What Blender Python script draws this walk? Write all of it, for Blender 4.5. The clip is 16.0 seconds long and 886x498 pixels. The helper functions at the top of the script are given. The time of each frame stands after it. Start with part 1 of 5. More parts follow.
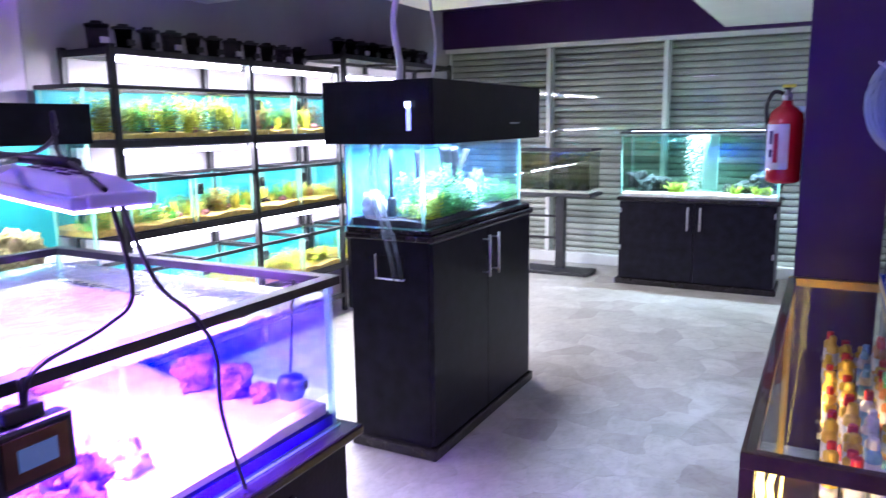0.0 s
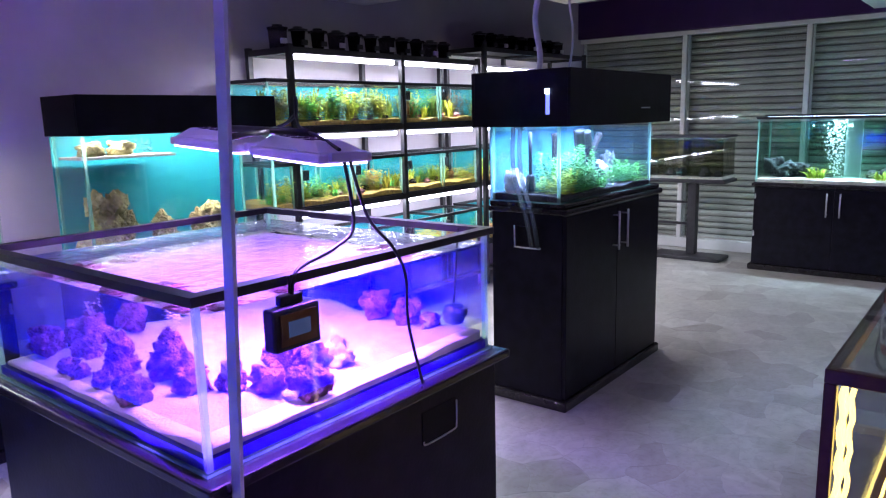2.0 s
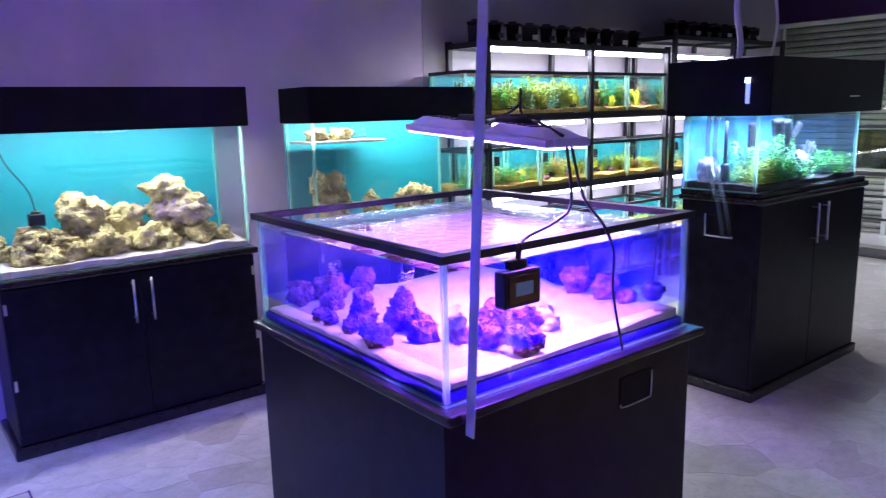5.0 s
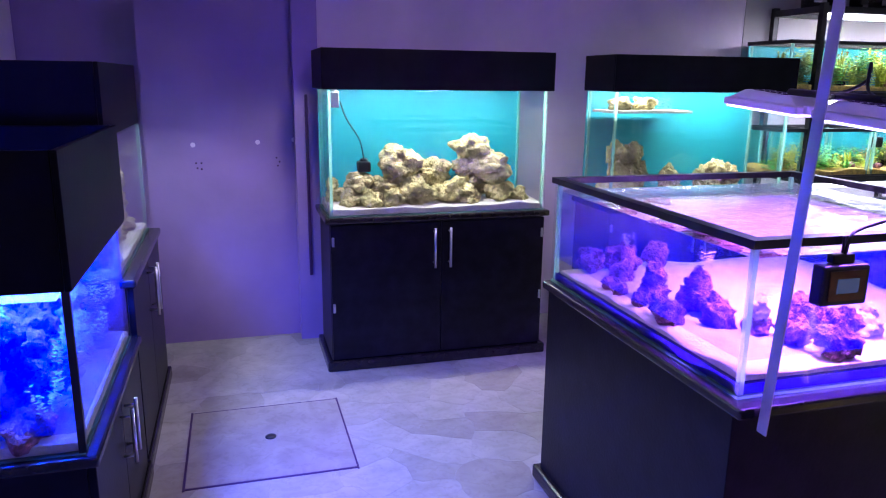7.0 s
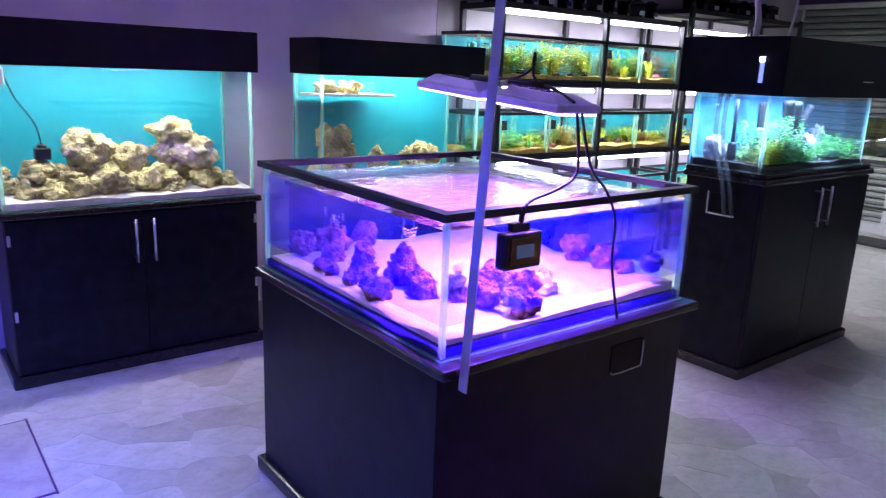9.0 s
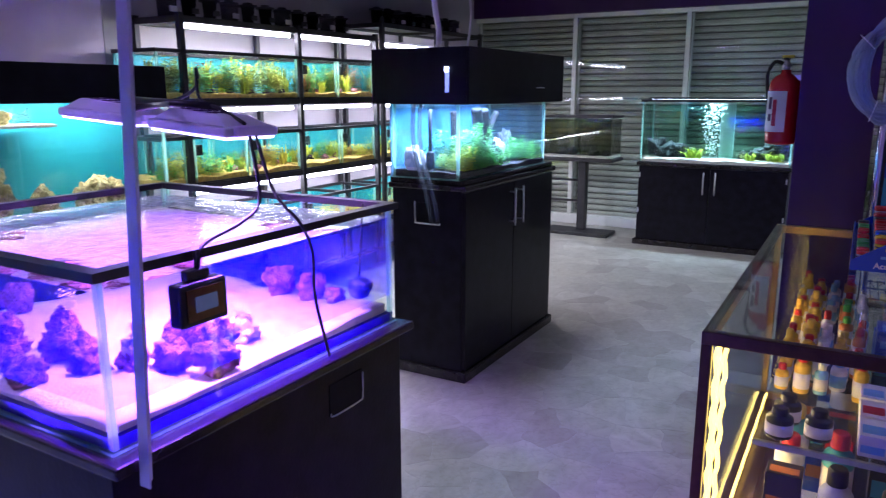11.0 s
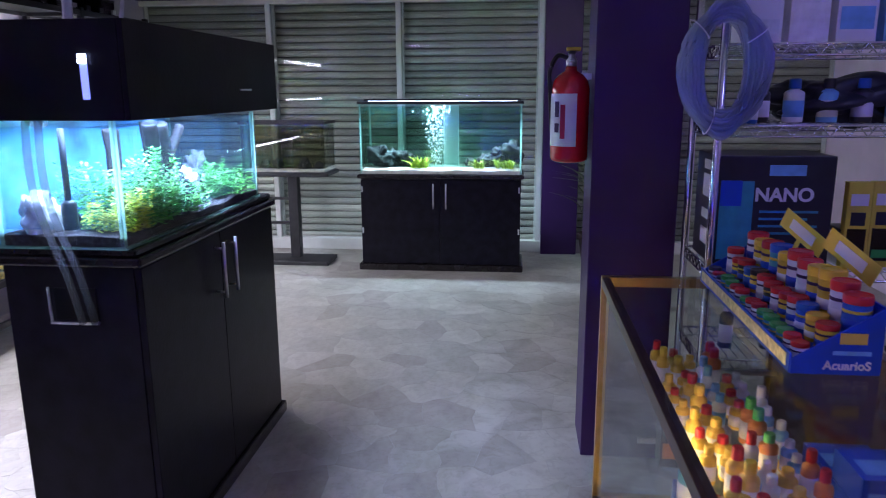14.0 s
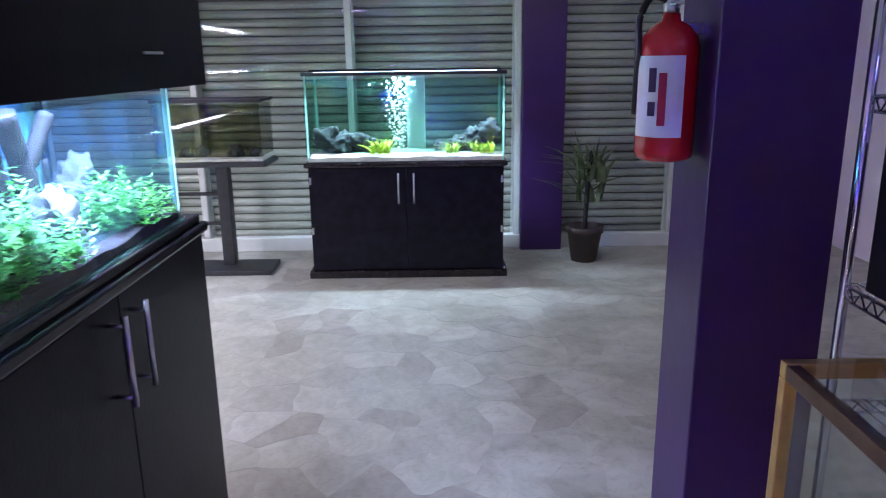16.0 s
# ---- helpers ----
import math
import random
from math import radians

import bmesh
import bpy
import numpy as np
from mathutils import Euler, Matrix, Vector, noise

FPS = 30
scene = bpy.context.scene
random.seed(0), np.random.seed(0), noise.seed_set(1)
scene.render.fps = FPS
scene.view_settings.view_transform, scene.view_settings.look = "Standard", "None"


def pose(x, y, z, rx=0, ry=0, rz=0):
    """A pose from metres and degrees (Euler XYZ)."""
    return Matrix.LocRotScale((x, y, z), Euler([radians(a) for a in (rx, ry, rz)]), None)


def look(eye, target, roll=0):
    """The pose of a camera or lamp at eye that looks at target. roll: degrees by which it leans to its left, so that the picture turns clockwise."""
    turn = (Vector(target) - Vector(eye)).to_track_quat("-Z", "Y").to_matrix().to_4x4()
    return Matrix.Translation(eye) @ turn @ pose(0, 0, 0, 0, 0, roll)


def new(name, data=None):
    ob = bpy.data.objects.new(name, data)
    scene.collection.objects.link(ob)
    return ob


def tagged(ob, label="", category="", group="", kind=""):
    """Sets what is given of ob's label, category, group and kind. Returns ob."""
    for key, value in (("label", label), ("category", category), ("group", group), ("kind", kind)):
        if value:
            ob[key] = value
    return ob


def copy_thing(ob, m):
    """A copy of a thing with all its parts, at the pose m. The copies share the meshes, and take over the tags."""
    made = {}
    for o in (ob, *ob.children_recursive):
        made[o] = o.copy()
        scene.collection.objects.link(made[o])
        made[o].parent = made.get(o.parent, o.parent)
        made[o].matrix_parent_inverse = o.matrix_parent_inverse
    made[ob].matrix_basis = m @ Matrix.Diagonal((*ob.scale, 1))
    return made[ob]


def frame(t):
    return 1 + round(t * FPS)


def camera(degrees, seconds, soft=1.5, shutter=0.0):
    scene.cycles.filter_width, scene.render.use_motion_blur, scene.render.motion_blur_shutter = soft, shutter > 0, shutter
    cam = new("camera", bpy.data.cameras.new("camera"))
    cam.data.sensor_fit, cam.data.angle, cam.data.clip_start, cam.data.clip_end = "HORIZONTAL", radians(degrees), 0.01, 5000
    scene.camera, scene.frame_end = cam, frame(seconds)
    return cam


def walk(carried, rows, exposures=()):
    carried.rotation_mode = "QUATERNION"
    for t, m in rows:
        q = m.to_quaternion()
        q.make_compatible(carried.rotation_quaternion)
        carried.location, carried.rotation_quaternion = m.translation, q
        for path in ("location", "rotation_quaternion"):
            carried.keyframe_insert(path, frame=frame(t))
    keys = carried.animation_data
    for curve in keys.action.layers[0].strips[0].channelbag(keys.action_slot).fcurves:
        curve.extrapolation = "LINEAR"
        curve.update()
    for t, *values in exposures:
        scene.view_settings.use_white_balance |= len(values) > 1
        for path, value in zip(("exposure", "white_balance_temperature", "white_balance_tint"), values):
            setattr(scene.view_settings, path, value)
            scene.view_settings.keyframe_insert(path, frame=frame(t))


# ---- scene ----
cam = camera(63.1, 16.0, soft=1.1, shutter=0.3)
PATH = [
    (0, (2.569, 2.595, 1.374), (1.64, 4.333, 1.028), -0.8),
    (0.5, (2.648, 2.54, 1.358), (1.477, 4.106, 0.943), -1.2),
    (1, (2.657, 2.44, 1.35), (1.437, 3.972, 0.945), -0.9),
    (1.5, (2.687, 2.315, 1.35), (1.486, 3.86, 0.938), -1.2),
    (2, (2.737, 2.247, 1.347), (1.514, 3.788, 0.986), -1.4),
    (2.5, (2.766, 2.164, 1.333), (1.427, 3.586, 0.904), -2.2),
    (3.0, (2.822, 2.034, 1.36), (1.419, 3.398, 0.945), -1.8),
    (3.2, (2.795, 2.045, 1.361), (1.462, 3.484, 0.972), -1.7),
    (5.5, (2.812, 1.984, 1.351), (1.16, 3.04, 0.958), -1.3),
    (6, (2.834, 1.929, 1.367), (1.071, 2.77, 0.934), -1.2),
    (6.5, (2.811, 1.937, 1.364), (0.968, 2.545, 0.881), -0.5),
    (7, (2.805, 1.953, 1.353), (0.934, 2.491, 0.893), 0.7),
    (7.5, (2.812, 1.969, 1.348), (0.978, 2.622, 0.886), 0.6),
    (8, (2.81, 1.984, 1.341), (1.054, 2.82, 0.872), 2.6),
    (8.5, (2.808, 1.985, 1.345), (1.18, 3.047, 0.874), 2.9),
    (9, (2.814, 1.995, 1.347), (1.291, 3.198, 0.865), 2.3),
    (9.5, (2.825, 2.005, 1.354), (1.393, 3.311, 0.863), 2.2),
    (10, (2.819, 2.047, 1.347), (1.544, 3.514, 0.88), 2.4),
    (12.5, (2.506, 2.565, 1.356), (1.925, 4.424, 0.901), -1.6),
    (13, (2.393, 2.735, 1.365), (1.997, 4.637, 0.889), -0.1),
    (13.5, (2.24, 2.991, 1.366), (2.027, 4.917, 0.872), -1.2),
    (14, (2.211, 3.257, 1.365), (2.013, 5.199, 0.933), -0.3),
    (14.5, (2.148, 3.499, 1.363), (1.962, 5.433, 0.887), 0.3),
    (15, (2.021, 3.739, 1.369), (1.966, 5.674, 0.868), -1.9),
    (15.5, (1.941, 3.97, 1.365), (1.829, 5.9, 0.856), -1.9),
    (16, (1.869, 4.191, 1.346), (1.867, 6.126, 0.838), -0.8),
]
EXPOSURES = [(t, stops, 5250, 42) for t, stops in ((0, 1.0), (0.5, 0.65), (1.0, 0.4), (1.5, 0.0), (2.5, -0.1), (5.5, 0.0), (7.0, 0.0), (12.5, -0.1), (13.5, -0.1), (14.5, 0.15), (15, 0.2), (16, 0.4))]
walk(cam, [(t, look(eye, target, roll)) for t, eye, target, roll in PATH], EXPOSURES)
scene.cycles.transparent_max_bounces = 24

# ---- light ----
world = bpy.data.worlds.new("night")
scene.world = world
world.use_nodes = True
world.node_tree.nodes["Background"].inputs[0].default_value = (0.02, 0.025, 0.03, 1)


def area_light(name, place, size, watts, colour, target=None, spread=180):
    data = bpy.data.lights.new(name, "AREA")
    data.shape, data.size, data.size_y = "RECTANGLE", size[0], size[1]
    data.energy, data.color, data.spread = watts, colour, radians(spread)
    ob = new(name, data)
    ob.matrix_world = look(place, target) if target else pose(*place)
    return ob


REEF, BLUE = (0.42, 0.15, 1.0), (0.05, 0.12, 1.0)
# tubes in the tank canopies, and the reef lamps
area_light("canopy_light_reef_rock", (-0.53, 2.86, 1.33), (0.08, 0.98), 10, (1.0, 1.0, 0.66))
area_light("canopy_light_shelf_tank", (-0.53, 4.24, 1.33), (0.08, 0.94), 11, (1.0, 1.0, 0.66))
area_light("canopy_light_planted", (1.03, 5.5, 1.33), (0.2, 0.94), 23, (0.80, 0.98, 1.0), spread=125)
area_light("rim_light_bubble_tank", (1.66, 8.8, 1.262), (1.08, 0.08), 14, (0.75, 1.0, 0.86), spread=120)
area_light("canopy_light_blue", (0.77, 1.38, 0.98), (0.7, 0.2), 62, BLUE)
area_light("canopy_light_far_reef", (-0.08, 1.42, 1.2), (0.7, 0.12), 9, (0.9, 1.0, 0.8))
area_light("reef_lamp_light", (1.515, 3.31, 1.248), (0.24, 0.10), 25, REEF, spread=115)
area_light("reef_lamp_light", (1.17, 3.36, 1.262), (0.24, 0.10), 13, REEF, spread=115)
for ty, tl in ((5.52, 0.9), (6.43, 0.82), (7.78, 1.5)):
    area_light("rack_tube_light", (-0.60, ty, 1.69), (0.05, tl), (12 if ty < 7 else 6) * tl, (1.0, 1.0, 0.80))
    for tz in (1.235, 0.765):
        area_light("rack_tube_light", (-0.62, ty, tz - 0.01), (0.05, tl), (8 if ty < 7 else 6) * tl, (1.0, 1.0, 0.80))
# unseen fill lights at the ceiling, added to brighten and tint the room
FILL_PANELS = ((2.6, 8.0, 3.0, (1.0, 1.0, 0.66)), (3.6, 4.5, 3.6, (0.32, 0.35, 1.0)), (0.5, 2.5, 4.6, (0.84, 0.52, 1.0)))
for px, py, watts, colour in FILL_PANELS:
    area_light("ceiling_fill_light", (px, py, 2.11), (0.36, 0.36), watts, colour)


# ---- materials ----
def material(name, colour, rough=0.5, metal=0.0, vary=0.15, scale=8.0, bump=0.0, bump_scale=60.0, emit=None, strength=0.0, coat=0.0, random_hue=False, spec=0.5, bump_depth=0.01):
    m = bpy.data.materials.new(name)
    m.use_nodes = True
    nt = m.node_tree
    b = nt.nodes["Principled BSDF"]
    b.inputs["Roughness"].default_value, b.inputs["Metallic"].default_value = rough, metal
    b.inputs["Coat Weight"].default_value, b.inputs["Specular IOR Level"].default_value = coat, spec
    co = nt.nodes.new("ShaderNodeTexCoord")
    n1 = nt.nodes.new("ShaderNodeTexNoise")
    n1.inputs["Scale"].default_value, n1.inputs["Detail"].default_value = scale, 6
    nt.links.new(co.outputs["Object"], n1.inputs["Vector"])
    ramp = nt.nodes.new("ShaderNodeValToRGB")
    ramp.color_ramp.elements[0].position, ramp.color_ramp.elements[1].position = 0.3, 0.7
    ramp.color_ramp.elements[0].color = (*[c * (1 - vary) for c in colour], 1)
    ramp.color_ramp.elements[1].color = (*[min(1, c * (1 + vary)) for c in colour], 1)
    nt.links.new(n1.outputs["Fac"], ramp.inputs["Fac"])
    last = ramp.outputs["Color"]
    if random_hue:
        info, hsv = nt.nodes.new("ShaderNodeObjectInfo"), nt.nodes.new("ShaderNodeHueSaturation")
        rng = nt.nodes.new("ShaderNodeMapRange")
        rng.inputs["To Min"].default_value, rng.inputs["To Max"].default_value = 0.75, 1.2
        nt.links.new(info.outputs["Random"], rng.inputs["Value"])
        nt.links.new(rng.outputs["Result"], hsv.inputs["Value"])
        nt.links.new(last, hsv.inputs["Color"])
        last = hsv.outputs["Color"]
    nt.links.new(last, b.inputs["Base Color"])
    if bump:
        n2, bp = nt.nodes.new("ShaderNodeTexNoise"), nt.nodes.new("ShaderNodeBump")
        n2.inputs["Scale"].default_value, n2.inputs["Detail"].default_value = bump_scale, 5
        bp.inputs["Strength"].default_value, bp.inputs["Distance"].default_value = bump, bump_depth
        nt.links.new(co.outputs["Object"], n2.inputs["Vector"])
        nt.links.new(n2.outputs["Fac"], bp.inputs["Height"])
        nt.links.new(bp.outputs["Normal"], b.inputs["Normal"])
    if emit:
        b.inputs["Emission Color"].default_value, b.inputs["Emission Strength"].default_value = (*emit, 1), strength
    return m


def clear(name, tint, gloss_rough=0.02, scatter=None, amount=0.0, ripple=0.0, ior=1.45, most=0.7, sharp=5.0):
    """Glass or water: clear, tinted, with a Fresnel gloss, and a share of scattered light."""
    m = bpy.data.materials.new(name)
    m.use_nodes = True
    nt = m.node_tree
    nt.nodes.remove(nt.nodes["Principled BSDF"])
    out = nt.nodes["Material Output"]
    tr, gl, fr, mix = (nt.nodes.new("ShaderNode" + k) for k in ("BsdfTransparent", "BsdfGlossy", "LayerWeight", "MixShader"))
    tr.inputs["Color"].default_value = (*tint, 1)
    gl.inputs["Roughness"].default_value = gloss_rough
    fr.inputs["Blend"].default_value = 0.5
    power, share = nt.nodes.new("ShaderNodeMath"), nt.nodes.new("ShaderNodeMapRange")
    power.operation, power.inputs[1].default_value = "POWER", sharp
    share.inputs["To Min"].default_value, share.inputs["To Max"].default_value = ((ior - 1) / (ior + 1)) ** 2, most
    nt.links.new(fr.outputs["Facing"], power.inputs[0])
    nt.links.new(power.outputs[0], share.inputs["Value"])
    nt.links.new(share.outputs[0], mix.inputs[0])
    base = tr.outputs[0]
    if scatter:
        tl, m2 = nt.nodes.new("ShaderNodeBsdfTranslucent"), nt.nodes.new("ShaderNodeMixShader")
        tl.inputs["Color"].default_value, m2.inputs[0].default_value = (*scatter, 1), amount
        nt.links.new(tr.outputs[0], m2.inputs[1])
        nt.links.new(tl.outputs[0], m2.inputs[2])
        base = m2.outputs[0]
    nt.links.new(base, mix.inputs[1])
    nt.links.new(gl.outputs[0], mix.inputs[2])
    nt.links.new(mix.outputs[0], out.inputs["Surface"])
    if ripple:
        co, nz, bp = nt.nodes.new("ShaderNodeTexCoord"), nt.nodes.new("ShaderNodeTexNoise"), nt.nodes.new("ShaderNodeBump")
        nz.inputs["Scale"].default_value, nz.inputs["Detail"].default_value = 26, 3
        bp.inputs["Strength"].default_value, bp.inputs["Distance"].default_value = ripple, 0.02
        nt.links.new(co.outputs["Object"], nz.inputs["Vector"])
        nt.links.new(nz.outputs["Fac"], bp.inputs["Height"])
        for n in (gl, fr):
            nt.links.new(bp.outputs["Normal"], n.inputs["Normal"])
    return m


def marble(name, joined):
    """Veined pale marble whose tone differs from stone to stone."""
    m = material(name, (0.4, 0.4, 0.36), 0.32, bump=0.05, bump_scale=5)
    nt = m.node_tree
    b = nt.nodes["Principled BSDF"]
    co = nt.nodes.new("ShaderNodeTexCoord")
    src = nt.nodes.new("ShaderNodeNewGeometry").outputs["Random Per Island"] if joined else nt.nodes.new("ShaderNodeObjectInfo").outputs["Random"]
    piece = nt.nodes.new("ShaderNodeValToRGB")
    el = piece.color_ramp.elements
    el[0].position, el[0].color = 0.0, (0.43, 0.40, 0.355, 1)
    el[1].position, el[1].color = 1.0, (0.56, 0.55, 0.49, 1)
    for p, c in ((0.08, (0.42, 0.39, 0.335)), (0.16, (0.46, 0.445, 0.39)), (0.45, (0.51, 0.50, 0.44)), (0.75, (0.535, 0.52, 0.445))):
        e = el.new(p)
        e.color = (*c, 1)
    nt.links.new(src, piece.inputs[0])
    last = piece.outputs[0]
    for scale, low, hi0, hi1 in ((5, (0.72, 0.70, 0.66), 0.3, 0.62), (1.3, (0.80, 0.79, 0.76), 0.35, 0.6), (26, (0.88, 0.87, 0.85), 0.35, 0.5)):
        vein, vr, mul = nt.nodes.new("ShaderNodeTexNoise"), nt.nodes.new("ShaderNodeValToRGB"), nt.nodes.new("ShaderNodeMixRGB")
        vein.inputs["Scale"].default_value, vein.inputs["Detail"].default_value, vein.inputs["Distortion"].default_value = scale, 8, 1.2
        vr.color_ramp.elements[0].position, vr.color_ramp.elements[0].color = hi0, (*low, 1)
        vr.color_ramp.elements[1].position, vr.color_ramp.elements[1].color = hi1, (1, 1, 1, 1)
        nt.links.new(co.outputs["Object"], vein.inputs["Vector"])
        nt.links.new(vein.outputs["Fac"], vr.inputs[0])
        mul.blend_type, mul.inputs[0].default_value = "MULTIPLY", 1.0
        nt.links.new(last, mul.inputs[1])
        nt.links.new(vr.outputs[0], mul.inputs[2])
        last = mul.outputs[0]
        if scale == 5:
            rr = nt.nodes.new("ShaderNodeMapRange")
            rr.inputs["To Min"].default_value, rr.inputs["To Max"].default_value = 0.22, 0.5
            nt.links.new(vein.outputs["Fac"], rr.inputs["Value"])
            nt.links.new(rr.outputs[0], b.inputs["Roughness"])
    nt.links.new(last, b.inputs["Base Color"])
    return m


M_FLOOR = marble("polished_marble", False)
M_FLOOR_REST = marble("polished_marble_paving", True)
M_JOINT = material("pale_cement_joint", (0.40, 0.39, 0.35), 0.5, vary=0.2, scale=6)
M_WALL = material("lilac_plaster", (0.76, 0.64, 0.79), 0.75, vary=0.12, scale=2.2, bump=0.25, bump_scale=9)
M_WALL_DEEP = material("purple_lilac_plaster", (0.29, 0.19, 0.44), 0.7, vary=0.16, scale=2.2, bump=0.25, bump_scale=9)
# same lilac wall behind the racks; darker colour offsets the strong tube light
M_RACK_WALL = material("dimmed_lilac_plaster", (0.43, 0.40, 0.43), 0.7, vary=0.06, scale=3, bump=0.1, bump_scale=14)
M_PURPLE = material("purple_paint", (0.042, 0.011, 0.088), 0.4, vary=0.15, scale=4, bump=0.12, bump_scale=18)
M_CEIL = material("ceiling_paint", (0.72, 0.72, 0.70), 0.85, vary=0.05, scale=3)
M_BLACK = material("black_lacquered_wood", (0.007, 0.006, 0.012), 0.36, vary=0.5, scale=14, bump=0.06, bump_scale=90, spec=0.16)
M_BLACK_TRIM = material("black_edge_moulding", (0.016, 0.013, 0.014), 0.22, vary=0.3, scale=20)
M_HOOD = material("matt_black_board", (0.005, 0.0045, 0.007), 0.5, vary=0.4, scale=10, bump=0.05, spec=0.12)
M_STEEL = material("brushed_steel", (0.62, 0.62, 0.64), 0.28, 1.0, vary=0.08, scale=60)
M_CHROME = material("chrome_wire", (0.75, 0.75, 0.78), 0.15, 1.0, vary=0.05)
M_ALU = material("aluminium_angle", (0.62, 0.62, 0.66), 0.4, 0.6, vary=0.1, scale=20)
M_RACK = material("black_painted_angle_iron", (0.014, 0.014, 0.015), 0.45, vary=0.4, scale=25)
M_TEAL = material("teal_back_panel", (0.012, 0.30, 0.36), 0.5, vary=0.08, scale=2.5)
M_BLUEPRINT = material("pale_blue_printed_backdrop", (0.16, 0.36, 0.62), 0.5, vary=0.6, scale=7)
M_BLUEBACK = material("blue_back_panel", (0.01, 0.03, 0.35), 0.5, vary=0.1, scale=3)
M_GLASS = clear("tank_glass", (0.965, 0.99, 0.98))
M_PANE = clear("shop_window_glass", (0.93, 0.96, 0.95))
M_SEAL = clear("pale_glass_edge", (0.75, 0.95, 0.9), 0.2, (0.6, 0.95, 0.85), 0.45)
M_BLUEGLOW = clear("blue_glow_strip", (0.12, 0.11, 0.6), 0.15, (0.08, 0.06, 0.55), 0.6)
M_BAFFLE = clear("frosted_baffle", (0.9, 1.0, 0.97), 0.3, (0.85, 1.0, 0.97), 0.8)
M_WATER_REEF = clear("blue_reef_water", (0.80, 0.82, 1.0), 0.03, (0.03, 0.04, 1.0), 0.2)
M_SURFACE = bpy.data.materials.new("rippled_water_surface")
M_SURFACE.use_nodes = True
_nt = M_SURFACE.node_tree
_b = _nt.nodes["Principled BSDF"]
_b.inputs["Transmission Weight"].default_value, _b.inputs["Roughness"].default_value, _b.inputs["IOR"].default_value = 1.0, 0.02, 1.33
_b.inputs["Base Color"].default_value = (0.97, 0.97, 1.0, 1)
_co, _nz, _bp = _nt.nodes.new("ShaderNodeTexCoord"), _nt.nodes.new("ShaderNodeTexNoise"), _nt.nodes.new("ShaderNodeBump")
_nz.inputs["Scale"].default_value, _nz.inputs["Detail"].default_value = 24, 2
_bp.inputs["Strength"].default_value, _bp.inputs["Distance"].default_value = 0.16, 0.02
_nt.links.new(_co.outputs["Object"], _nz.inputs["Vector"])
_nt.links.new(_nz.outputs["Fac"], _bp.inputs["Height"])
_nt.links.new(_bp.outputs["Normal"], _b.inputs["Normal"])
M_WATER = clear("fresh_water", (0.66, 0.88, 0.80), 0.03)
M_WATER_STALE = clear("stale_brownish_water", (0.58, 0.56, 0.44), 0.03)
M_WATER_COOL = clear("cool_water", (0.74, 0.88, 1.0), 0.03, (0.4, 0.7, 1.0), 0.02)
M_SAND = material("coral_sand", (0.64, 0.60, 0.52), 0.9, vary=0.15, scale=30, bump=0.5, bump_scale=120)
M_DARKSAND = material("dark_gravel", (0.04, 0.04, 0.045), 0.9, vary=0.5, scale=90, bump=0.6, bump_scale=150)
M_GRAVEL = material("ochre_gravel", (0.66, 0.46, 0.10), 0.9, vary=0.35, scale=70, bump=0.6, bump_scale=120)
M_ROCK = material("porous_reef_rock", (0.54, 0.47, 0.20), 0.95, vary=0.5, scale=14, bump=1.0, bump_scale=60, random_hue=True, bump_depth=0.03)
M_LIVEROCK = material("coralline_live_rock", (0.34, 0.15, 0.17), 0.9, vary=0.85, scale=28, bump=1.0, bump_scale=70, random_hue=True, bump_depth=0.03)
M_DARKROCK = material("dark_slate_rock", (0.06, 0.065, 0.07), 0.85, vary=0.5, scale=14, bump=0.9, bump_scale=40, random_hue=True)
M_PALECORAL = material("bleached_coral", (0.72, 0.66, 0.62), 0.85, vary=0.25, scale=14, bump=0.8, bump_scale=50)
M_WOOD = material("bog_wood", (0.022, 0.017, 0.018), 0.85, vary=0.5, scale=8, bump=0.8, bump_scale=30)
M_GREEN = material("fresh_green_leaves", (0.13, 0.52, 0.08), 0.5, vary=0.45, scale=12, random_hue=True)
M_LIME = material("lime_leaves", (0.56, 0.62, 0.03), 0.5, vary=0.4, scale=12, random_hue=True)
M_OLIVE = material("olive_leaves", (0.48, 0.46, 0.03), 0.55, vary=0.5, scale=14, random_hue=True)
M_RED = material("russet_leaves", (0.48, 0.17, 0.03), 0.55, vary=0.5, scale=14, random_hue=True)
M_DARKGREEN = material("dry_house_plant_leaves", (0.10, 0.14, 0.06), 0.5, vary=0.4, scale=9)
M_SLAT = material("galvanised_shutter_slat", (0.44, 0.44, 0.37), 0.45, 0.15, vary=0.18, scale=3, bump=0.1, bump_scale=40, random_hue=True)
M_FRAME = material("white_window_frame", (0.72, 0.73, 0.68), 0.4, vary=0.05)
M_TUBE = material("lit_fluorescent_tube", (1, 1, 1), emit=(1.0, 1.0, 0.84), strength=26)
M_LED_WHITE = material("lit_led_bar", (1, 1, 1), emit=(0.75, 0.92, 1.0), strength=9)
M_LED_REEF = material("lit_reef_led", (0.8, 0.7, 1), emit=(0.6, 0.5, 1.0), strength=8)
M_LED_AMBER = material("lit_amber_led_strip", (1, 0.8, 0.2), emit=(1.0, 0.70, 0.08), strength=4.5)
M_FILL_PANEL = material("fill_light_diffuser", (0.8, 0.8, 0.8), emit=(1.0, 0.95, 1.0), strength=1.5)
M_LAMP_BODY = material("white_lamp_housing", (0.70, 0.68, 0.74), 0.4, vary=0.08)
M_PLASTIC = material("black_plastic", (0.015, 0.015, 0.017), 0.4, vary=0.3)
M_BROWN = material("bronze_anodised_frame", (0.11, 0.06, 0.035), 0.3, 0.6, vary=0.2, scale=30)
